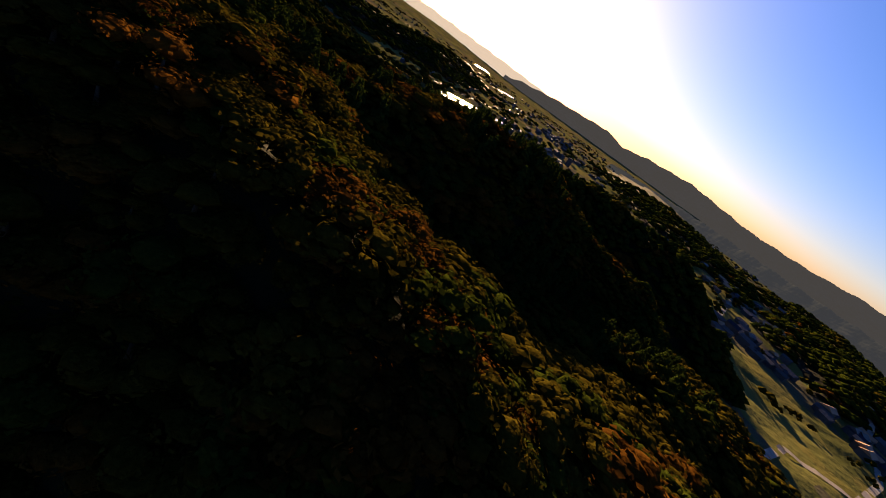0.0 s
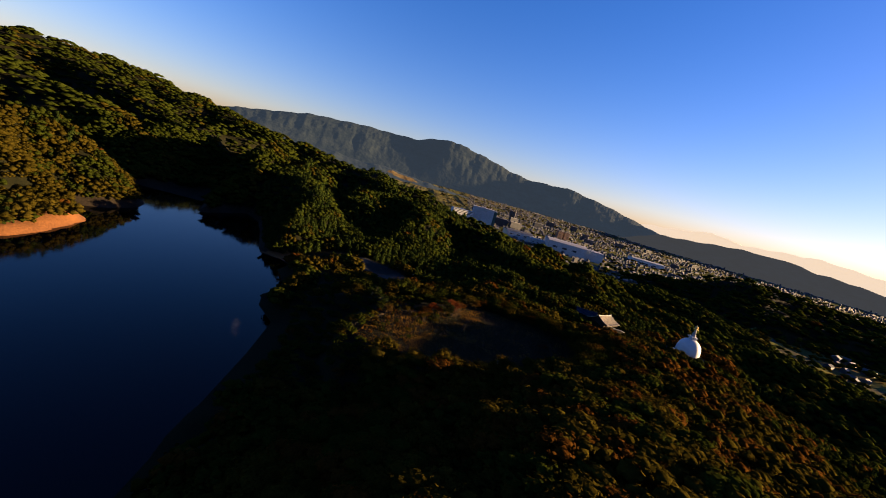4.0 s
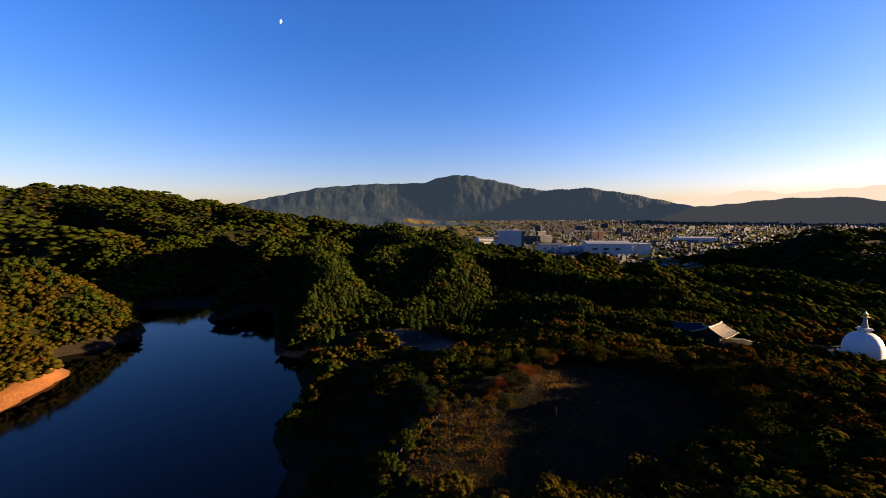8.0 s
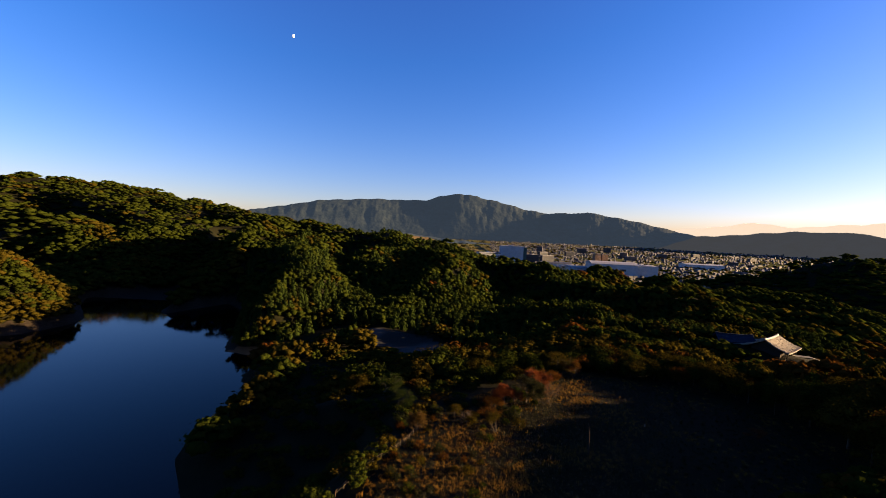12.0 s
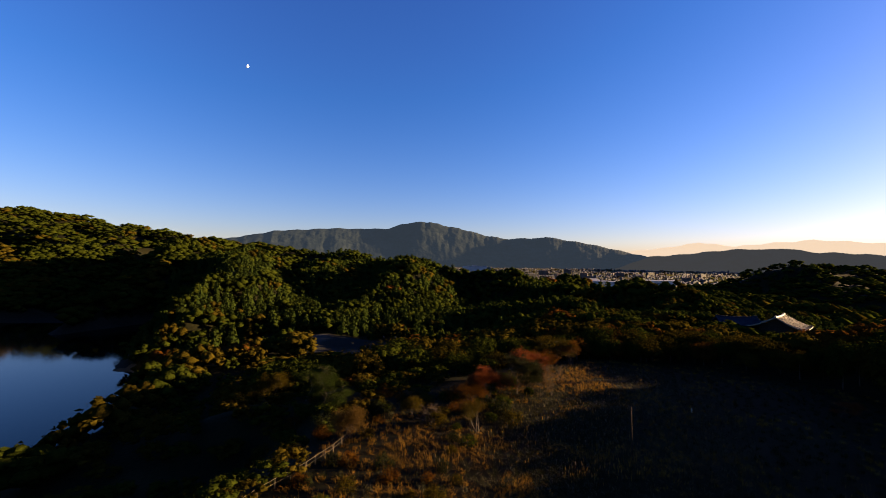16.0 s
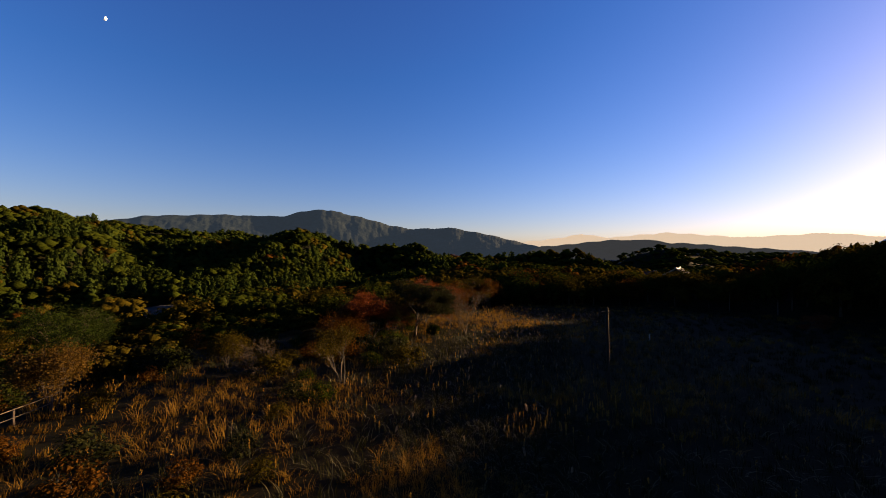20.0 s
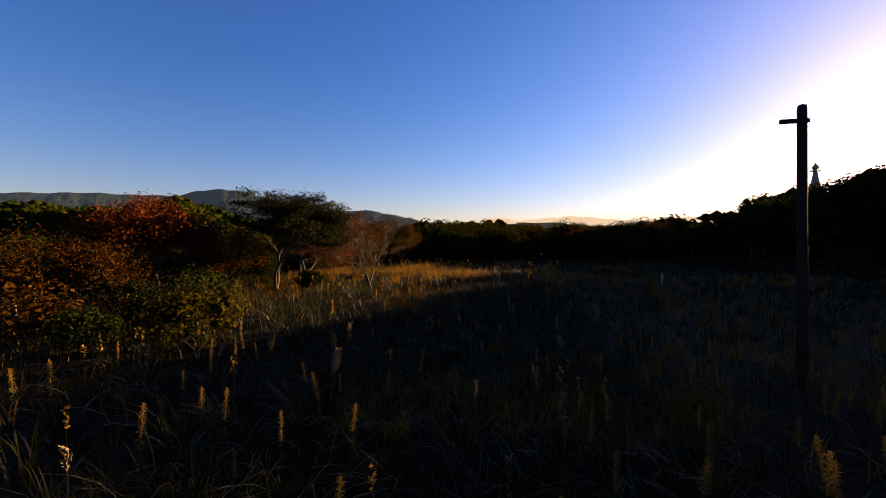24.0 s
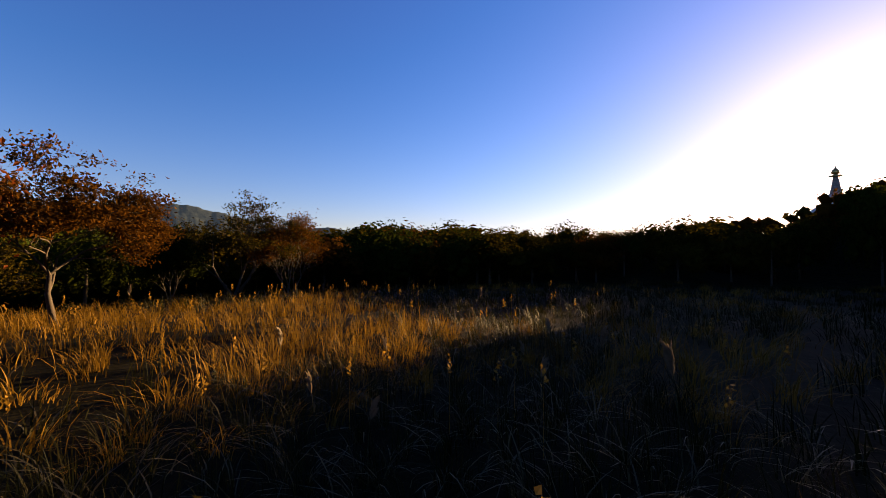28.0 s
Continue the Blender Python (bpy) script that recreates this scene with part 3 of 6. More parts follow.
tagged(moon, "small pale half moon in the blue sky", "moon", kind="structure")


# ---------------------------------------------------------------- woods
OCTA_V = np.array([(1, 0, 0), (-1, 0, 0), (0, 1, 0), (0, -1, 0), (0, 0, 1), (0, 0, -1)], float)
OCTA_F = np.array([(0, 2, 4), (2, 1, 4), (1, 3, 4), (3, 0, 4), (2, 0, 5), (1, 2, 5), (3, 1, 5), (0, 3, 5)])


_g = (1 + 5**0.5) / 2
ICO_V = np.array([(-1, _g, 0), (1, _g, 0), (-1, -_g, 0), (1, -_g, 0), (0, -1, _g), (0, 1, _g), (0, -1, -_g), (0, 1, -_g), (_g, 0, -1), (_g, 0, 1), (-_g, 0, -1), (-_g, 0, 1)]) / math.hypot(1, _g)
ICO_F = np.array([(0, 11, 5), (0, 5, 1), (0, 1, 7), (0, 7, 10), (0, 10, 11), (1, 5, 9), (5, 11, 4), (11, 10, 2), (10, 7, 6), (7, 1, 8), (3, 9, 4), (3, 4, 2), (3, 2, 6), (3, 6, 8), (3, 8, 9), (4, 9, 5), (2, 4, 11), (6, 2, 10), (8, 6, 7), (9, 8, 1)])


def directions(r, n, up=0.35):
    d = r.normal(size=(n, 3))
    d[:, 2] += up
    return d / np.linalg.norm(d, axis=1, keepdims=True)


def tufts(r, at, out, size, narrow=0.72):
    """Folded leaf sprays: two triangles each, facing about the way out."""
    n = len(at)
    a = np.cross(out, r.normal(size=(n, 3)))
    a /= np.linalg.norm(a, axis=1, keepdims=True) + 1e-9
    b = np.cross(out, a)
    s = (size * r.uniform(0.6, 1.35, n))[:, None]
    lift = out * s * r.uniform(-0.55, 0.25, (n, 1))
    v = np.stack([at - a * s, at - b * s * narrow + lift, at + a * s, at + b * s * narrow + lift], 1).reshape(-1, 3)
    k = 4 * np.arange(n)[:, None]
    f = np.concatenate([k + [0, 1, 2], k + [0, 2, 3]])
    return v, f


def joined(pieces):
    vs, fs, n = [], [], 0
    for v, f in pieces:
        vs.append(v)
        fs.append(f + n)
        n += len(v)
    return np.concatenate(vs), np.concatenate(fs)


def broad_crown(seed, lobes, per_lobe, spray, loose=1.12, core=0.72, size=(0.17, 0.25), fine_core=False):
    """A rounded broadleaf crown, one metre high times its scale: leaf clumps round the crown's dome, base at 0, top near 1."""
    r = np.random.RandomState(seed)
    out = []
    cv, cf = (ICO_V, ICO_F) if fine_core else (OCTA_V, OCTA_F)
    for i in range(lobes):
        a = 2 * np.pi * i / lobes * 1.618 + r.uniform(-0.4, 0.4)
        h = r.uniform(0.30, 0.78) if i else 0.8
        ring = 0.33 * math.sqrt(max(0.05, 1 - ((h - 0.42) / 0.55) ** 2)) * r.uniform(0.75, 1.15) if i else 0.05
        c = np.array([ring * math.cos(a), ring * math.sin(a), h])
        rad = r.uniform(*size)
        rough = (0.62, 1.28) if fine_core else (0.82, 1.2)
        out.append((cv * rad * core * r.uniform(*rough, (len(cv), 1)) * (1.04, 1.04, 0.82 if fine_core else 0.95) + c, cf))
        d = directions(r, per_lobe)
        out.append(tufts(r, c + d * rad * r.uniform(0.78, loose, (per_lobe, 1)), d, spray))
    return joined(out)


def conifer_crown(seed, tiers, per_tier, spray):
    r = np.random.RandomState(seed)
    k = 6
    ang = np.arange(k) * 2 * np.pi / k
    core_v = np.concatenate([[(0, 0, 0.97)], np.stack([0.14 * np.cos(ang), 0.14 * np.sin(ang), 0 * ang + 0.12], 1)])
    core_f = np.array([(0, 1 + i, 1 + (i + 1) % k) for i in range(k)])
    out = [(core_v, core_f)]
    for i in range(tiers):
        h = 0.12 + 0.84 * (i / tiers)
        rad = 0.24 * (1 - h) ** 0.8 + 0.02
        a = r.uniform(0, 2 * np.pi, per_tier)
        d = np.stack([np.cos(a), np.sin(a), r.uniform(0.0, 0.6, per_tier)], 1)
        at = np.stack([rad * np.cos(a), rad * np.sin(a), h + r.uniform(-0.04, 0.04, per_tier)], 1)
        out.append(tufts(r, at, d / np.linalg.norm(d, axis=1, keepdims=True), spray * (1.15 - 0.7 * h)))
    return joined(out)


def planted(templates, x, y, z, height, spread, seed):
    """Many crowns in one mesh."""
    r = np.random.RandomState(seed)
    pick = r.randint(0, len(templates), len(x))
    turn = r.uniform(0, 2 * np.pi, len(x))
    vs, fs, n = [], [], 0
    for k, (tv, tf) in enumerate(templates):
        w = np.where(pick == k)[0]
        if not len(w):
            continue
        c, s = np.cos(turn[w])[:, None], np.sin(turn[w])[:, None]
        sx, sz = spread[w][:, None], height[w][:, None]
        v = np.stack([(tv[:, 0] * c - tv[:, 1] * s) * sx + x[w][:, None], (tv[:, 0] * s + tv[:, 1] * c) * sx + y[w][:, None], tv[:, 2] * sz + z[w][:, None]], -1)
        vs.append(v.reshape(-1, 3))
        fs.append((tf[None] + n + len(tv) * np.arange(len(w))[:, None, None]).reshape(-1, 3))
        n += v.shape[0] * v.shape[1]
    return np.concatenate(vs), np.concatenate(fs)


CLEARINGS = [FIELD, GRAVEL, TERRACE,
             [(150, 238), (160, 233), (178, 243), (178, 262), (160, 264), (145, 266)]]
ROADS = [[(-6, 308), (25, 296), (48, 285), (66, 278)], [(66, 278), (110, 282), (150, 262)],
         [(150, 262), (180, 246), (205, 240)]]
HERO_SPOTS = [(24.6, 177), (32, 180), (38.5, 178), (35.6, 188.8), (41.6, 193), (53.5, 204), (19.3, 160.5), (12.3, 165), (-1, 160)]


def wooded(x, y, margin):
    """Where the woods stand."""
    z = ground_z(x, y)
    ok = (edge_distance(x, y, LAKE) < np.where((y > 262) | (x < -150), -3.5, np.where(x < -38, np.where(y > 165, -6.5, -11.0), -4.5))) & (z - plain_rise(x, y) > PLAIN_Z + 10)
    for poly in CLEARINGS:
        ok &= edge_distance(x, y, poly) < -margin
    for line in ROADS:
        ok &= line_distance(x, y, line) > 4 + margin
    ok &= line_distance(x, y, RED_BANK) > 4.5
    for hx, hy in HERO_SPOTS:
        ok &= np.hypot(x - hx, y - hy) > 4
    return ok, z


def scatter(x0, x1, y0, y1, step, seed):
    r = np.random.RandomState(seed)
    x, y = np.meshgrid(np.arange(x0, x1, step), np.arange(y0, y1, step))
    x = (x + 0.5 * step * (np.arange(x.shape[0]) % 2)[:, None] + r.uniform(-0.46, 0.46, x.shape) * step).ravel()
    y = (y + r.uniform(-0.46, 0.46, y.shape) * step).ravel()
    return x, y, r


WOOD_KINDS = [("woods_green", M_LEAF_GREEN, "dense green broadleaf woods over the hills"),
              ("woods_olive", M_LEAF_OLIVE, "olive and yellowing broadleaf woods in evening light"),
              ("woods_rust", M_LEAF_RUST, "rust-coloured autumn trees scattered in the woods"),
              ("woods_conifer", M_CONIFER, "dark pointed cedar stands among the woods")]
PATH_LINE = [(-40, -97), (0, -60), (0, 0), (6, 78), (20, 132), (45, 172)]


def kind_of(x, y, r):
    """Green, olive, rust or conifer, by patches."""
    # More olive and rust near the ridge: leaf colour, partly in place of sunlight.
    u = wavy(x, y, 120, 51) + r.normal(0, 0.16, x.shape) + np.where((x < -185) & (y < 350), 0.7, 0) + np.where((x > 25) & (y < 150) & (x < 170), 0.45, 0)
    k = np.where(u > 0.42, 1, 0)
    near_ridge = np.minimum(line_distance(x, y, [(-12, -100), (10, -45), (70, 30), (125, 95), (205, 204)]), line_distance(x, y, [(10, -45), (74, -76), (138, -122)]))
    k = np.where((r.uniform(size=x.shape) < np.clip(0.72 - near_ridge / 300, 0, 1)), 1, k)
    rust = 0.012 + 0.34 * np.exp(-near_ridge / 55)
    k = np.where(r.uniform(size=x.shape) < np.where(x < -150, 0.003, rust), 2, k)
    turning = (x > -90) & (x < 70) & (y > 145) & (y < 320)
    patch = wavy(x, y, 60, 53) + r.normal(0, 0.12, x.shape)
    k = np.where(turning & (patch > 0.05), 1, k)
    k = np.where(turning & (patch > 0.62), 2, k)
    cedar = np.clip((wavy(x, y, 170, 52) - 0.15) * 1.6, 0, 0.8) * np.where(x < -150, 0.15, 1) * np.clip((np.hypot(x - 30, y - 170) - 150) / 80, 0, 1)
    cedar = np.where((y > 275) & (x < 160) & (x > -185), np.maximum(cedar, 0.62), cedar)
    k = np.where(r.uniform(size=x.shape) < cedar, 3, k)
    copse = line_distance(x, y, [(226, 222), (262, 226), (290, 214)]) < 17
    return np.where(copse, 2, k)


EDGE_B = [broad_crown(70 + i, 19, 120, 0.021, 1.42, 0.52, (0.13, 0.22)) for i in range(5)]
BUSH_B = [broad_crown(75 + i, 12, 90, 0.028, 1.3, 0.4) for i in range(4)]
CLOSE_B = [broad_crown(80 + i, 14, 90, 0.022, 1.2, 0.78, (0.14, 0.21), True) for i in range(5)]
PLAIN_B = [broad_crown(85 + i, 14, 30, 0.034, 1.3, 0.72, (0.12, 0.2), True) for i in range(5)]
CLOSE_C = [conifer_crown(90 + i, 24, 20, 0.055) for i in range(2)]
NEAR_A = [broad_crown(100 + i, 11, 15, 0.048, 1.25, 0.88, (0.13, 0.23), True) for i in range(6)]
NEAR_AC = [conifer_crown(110 + i, 12, 12, 0.075) for i in range(3)]
NEAR_B = [broad_crown(120 + i, 11, 5, 0.062, 1.3, 1.05, (0.10, 0.19)) for i in range(6)]
NEAR_C = [conifer_crown(130 + i, 9, 8, 0.09) for i in range(3)]
MID_B = [broad_crown(140 + i, 5, 3, 0.09, 1.05, 1.1, (0.19, 0.28)) for i in range(5)]
MID_C = [conifer_crown(160 + i, 6, 6, 0.12) for i in range(3)]
FAR_B = [broad_crown(180 + i, 3, 3, 0.12, 1.05, 1.15, (0.22, 0.3)) for i in range(4)]
FAR_C = [conifer_crown(190 + i, 4, 4, 0.17) for i in range(2)]


def trunk_mesh(name):
    k, v = 7, []
    for h, rad in ((-0.1, 0.03), (0.15, 0.02), (0.6, 0.011)):
        for i in range(k):
            a = 2 * np.pi * i / k
            v.append((rad * np.cos(a) + 0.02 * h, rad * np.sin(a), h))
    f = [(r * k + i, r * k + (i + 1) % k, (r + 1) * k + (i + 1) % k, (r + 1) * k + i) for r in range(2) for i in range(k)]
    return mesh_np(name, v, f, (M_BARK,), True)


TREE_LOOKS = [(M_LEAF_GREEN, "green broadleaf tree with a rounded crown"), (M_LEAF_OLIVE, "olive-yellow broadleaf tree turning in autumn"),
              (M_LEAF_RUST, "rust-brown autumn tree with a rounded crown"), (M_CONIFER, "dark green pointed cedar tree")]
trunk_data = trunk_mesh("trunk")
tree_masters = {}
for kind, (material, label) in enumerate(TREE_LOOKS + TREE_LOOKS[:3]):
    where = " by the meadow" if kind > 3 else " on the hillside"
    for i, (v, f) in enumerate(EDGE_B if kind > 3 else CLOSE_C if kind == 3 else CLOSE_B):
        t = new("cedar" if kind == 3 else "tree")
        tagged(t, label + where, "tree", "trees on the near slopes" if kind < 4 else "trees at the rim of the meadow")
        c = new("crown", mesh_np("crown", v, f, (material,), True))
        c.parent = t
        s = new("trunk", trunk_data)
        s.parent = t
        tree_masters.setdefault(kind, []).append([t, False])

made = {k: [] for k in range(4)}
RINGS = [(-420, 330, -260, 470, 5.0, NEAR_B, NEAR_C, 61),
         (-620, 900, -420, 900, 7.0, MID_B, MID_C, 62),
         (-1400, 1400, -1250, 1450, 14.0, FAR_B, FAR_C, 63)]
for ring, (x0, x1, y0, y1, step, tb, tc, seed) in enumerate(RINGS):
    x, y, r = scatter(x0, x1, y0, y1, step, seed)
    d = line_distance(x, y, PATH_LINE)
    away = np.hypot(x - 20, y - 80)
    if ring == 0:
        keep = (d < 235) | (np.hypot(x + 290, y - 230) < 125)
    elif ring == 1:
        keep = (d >= 235) & (np.hypot(x + 290, y - 230) >= 125) & (away < 680) & ((y > -60) | (x > 40))
    else:
        keep = (away >= 680) & ((y > 0) | (x > 100))
    x, y = x[keep], y[keep]
    ok, z = wooded(x, y, 3 if ring == 0 else 5)
    scrub = (x < 60) & (x > -60) & (y > 150) & (y < 250)
    ok &= ~scrub | (r.uniform(size=x.shape) < 0.6)
    x, y, z = x[ok], y[ok], z[ok]
    k = kind_of(x, y, r)
    h = np.where(k == 3, r.uniform(8, 12, x.shape), r.uniform(5.2, 11, x.shape)) * (1.0, 1.05, 1.1)[ring]
    edge = np.clip(-edge_distance(x, y, FIELD) / 45, 0, 1)
    low = np.where(((y > 150) & (x < 45)) | ((y > 85) & (x < 0)), 0.42, np.where((y > 140) & (x < 108), 0.74, np.where(y < 182, 1.05, 0.8)))
    scrub = (x < 60) & (x > -60) & (y > 150) & (y < 250)
    slope = (x < -3) & (y > 80) & (y < 176) & (x > -60)
    h = np.where(k == 3, h, h * np.where(slope, 0.4, np.where(scrub, 0.49, low + (1 - low) * edge)))
    w = np.where(k == 3, h * 1.25, h * r.uniform(1.1, 1.6, x.shape)) * (1.0, 1.2, 1.7)[ring]
    if ring == 0:
        w = np.maximum(w * np.where(k == 3, 1.0, 1.05), 5.8)
        h = np.where((k != 3) & (y < 20), h * np.where(x < -3, 0.58, 0.72), h)
    before_lot = (x > -48) & (x < 32) & (y > 212) & (y < 262)
    h = np.where(before_lot, np.minimum(h, 2.6), h)
    h = np.where((x < -42) & (x > -95) & (y > 172) & (y < 250) & (k != 3), h * 1.08, h)
    before_bank = line_distance(x, y, [(-98, 258), (-84, 260), (-68, 272), (-58, 290)]) < 13
    h = np.where(before_bank, np.minimum(h, 1.8), h)
    w = np.where(before_bank, np.minimum(w, 3.4), w)
    # the rim of the meadow: tops set to fit the skyline the camera sees
    rim = (edge_distance(x, y, FIELD) > -48) & ((x > 97) | (y > 199)) & (y > 118)
    top_east = np.interp(y, [120, 136, 143, 151, 153, 156, 158, 172, 174.5, 177, 179.5, 183.5, 186, 197, 208], [17.5, 16.2, 15.6, 15.2, 13.2, 13.2, 15.4, 15.2, 11.2, 11.2, 13.6, 13.6, 10.7, 9.2, 7.9]) + np.interp(y, [165, 174], [0.14, 0.08]) * (x - 114)
    top_north = np.interp(x, [40, 62, 82, 108], [5, 6, 7.9, 7.9]) + 0.06 * (y - 212)
    top = np.where((x > 97) & (y < 205), top_east, top_north)
    share = r.uniform(0.68, 1.06, x.shape)
    # eastern row shaped: two gaps and a taller group between stripe the low sun
    row = y - 0.07 * (x - 115)
    tall, gap = np.abs(row - 181.6) < 3.6, ((row > 171.5) & (row < 177.3)) | ((row > 185.6) & (row < 196))
    share = np.where((x > 97) & tall, 0.86 + 0.4 * (share - 0.68), np.where((x > 97) & gap, 0.74 * share, share))
    h = np.where(rim & (k != 3), np.clip((top - z) * share, 3.2, 14), h)
    w = np.where(rim & (k != 3), h * r.uniform(0.95, 1.5, x.shape), w)
    w = np.where(rim & (k != 3) & (x > 97) & (tall | gap), np.minimum(w, 6.0), w)
    below = np.hypot(x - 190, y - 189) < 22
    h = np.where(below & (x + y < 392), h * 0.97, h)
    d = line_distance(x, y, PATH_LINE)
    close = np.zeros(x.shape, bool)
    if ring == 0:
        rim &= (k != 3) & (edge_distance(x, y, FIELD) > -19)
        seen = ~rim & (y > -135) & ((x > -45) | (y > 100))
        close[np.where(rim)[0]] = True
        close[np.argsort(np.where(seen, d, 1e9))[:230]] = True
        for i in np.where(close)[0]:
            fine = 4 + k[i] if rim[i] else k[i]
            slot_ = tree_masters[fine][r.randint(len(tree_masters[fine]))]
            t = slot_[0]
            m = pose(x[i], y[i], z[i] - 0.05 * h[i], 0, 0, r.uniform(0, 360))
            if slot_[1]:
                t = copy_thing(t, m)
            slot_[1] = True
            t.matrix_basis = m @ Matrix.Diagonal((w[i], w[i], h[i], 1))
    low_side = (ring == 0) & (np.hypot(x - 2, y - 172) < 62)
    behind = (y < -240) | ((x < -35) & (y < 90))
    for kind in range(4):
        for some, templates in ((low_side | ((d < 42) & ~behind), CLOSE_C if kind == 3 else PLAIN_B), ((d >= 42) & ~low_side & (d < 95) & ~behind, NEAR_AC if kind == 3 else NEAR_A), (((d >= 95) | behind) & ~low_side, tc if kind == 3 else tb)):
            s = (k == kind) & ~close & some
            if s.any():
                made[kind].append(planted(templates, x[s], y[s], z[s] - 0.05 * h[s], h[s], w[s], seed + kind))
for kind in tree_masters:
    for t, used in tree_masters[kind]:
        if not used:
            for o in (*t.children, t):
                bpy.data.objects.remove(o)
for kind, (name, material, label) in enumerate(WOOD_KINDS):
    v, f = joined(made[kind])
    tagged(new(name, mesh_np(name, v, f, (material,), True)), label, "woods", kind="stuff")


# ---------------------------------------------------------------- building helpers
def part(name, bm_, material, parent=None, label="", smooth=False):
    me = bpy.data.meshes.new(name)
    for f in bm_.faces:
        f.smooth = smooth
    bm_.to_mesh(me)
    bm_.free()
    me.materials.append(material)
    ob = new(name, me)
    if parent is not None:
        ob.parent = parent
    return tagged(ob, label)


def box(bm_, x0, y0, z0, x1, y1, z1, bevel=0.0):
    r = bmesh.ops.create_cube(bm_, size=1)
    bmesh.ops.scale(bm_, vec=(x1 - x0, y1 - y0, z1 - z0), verts=r["verts"])
    bmesh.ops.translate(bm_, vec=((x0 + x1) / 2, (y0 + y1) / 2, (z0 + z1) / 2), verts=r["verts"])
    if bevel:
        es = {e for v in r["verts"] for e in v.link_edges}
        bmesh.ops.bevel(bm_, geom=list(es), offset=bevel, segments=1, affect="EDGES")
    return bm_


def lathe(profile, n=48):
    """A turned body from (radius, height) pairs."""
    bm_ = bmesh.new()
    rings = []
    for rad, h in profile:
        rings.append([bm_.verts.new((rad * math.cos(2 * math.pi * i / n), rad * math.sin(2 * math.pi * i / n), h)) for i in range(n)])
    for a, b in zip(rings[:-1], rings[1:]):
        for i in range(n):
            bm_.faces.new((a[i], a[(i + 1) % n], b[(i + 1) % n], b[i]))
    bm_.faces.new(rings[-1])
    bm_.faces.new(rings[0][::-1])
    return bm_


def empty(name, m, label, category, group=""):
    e = new(name)
    e.matrix_world = m
    return tagged(e, label, category, group)


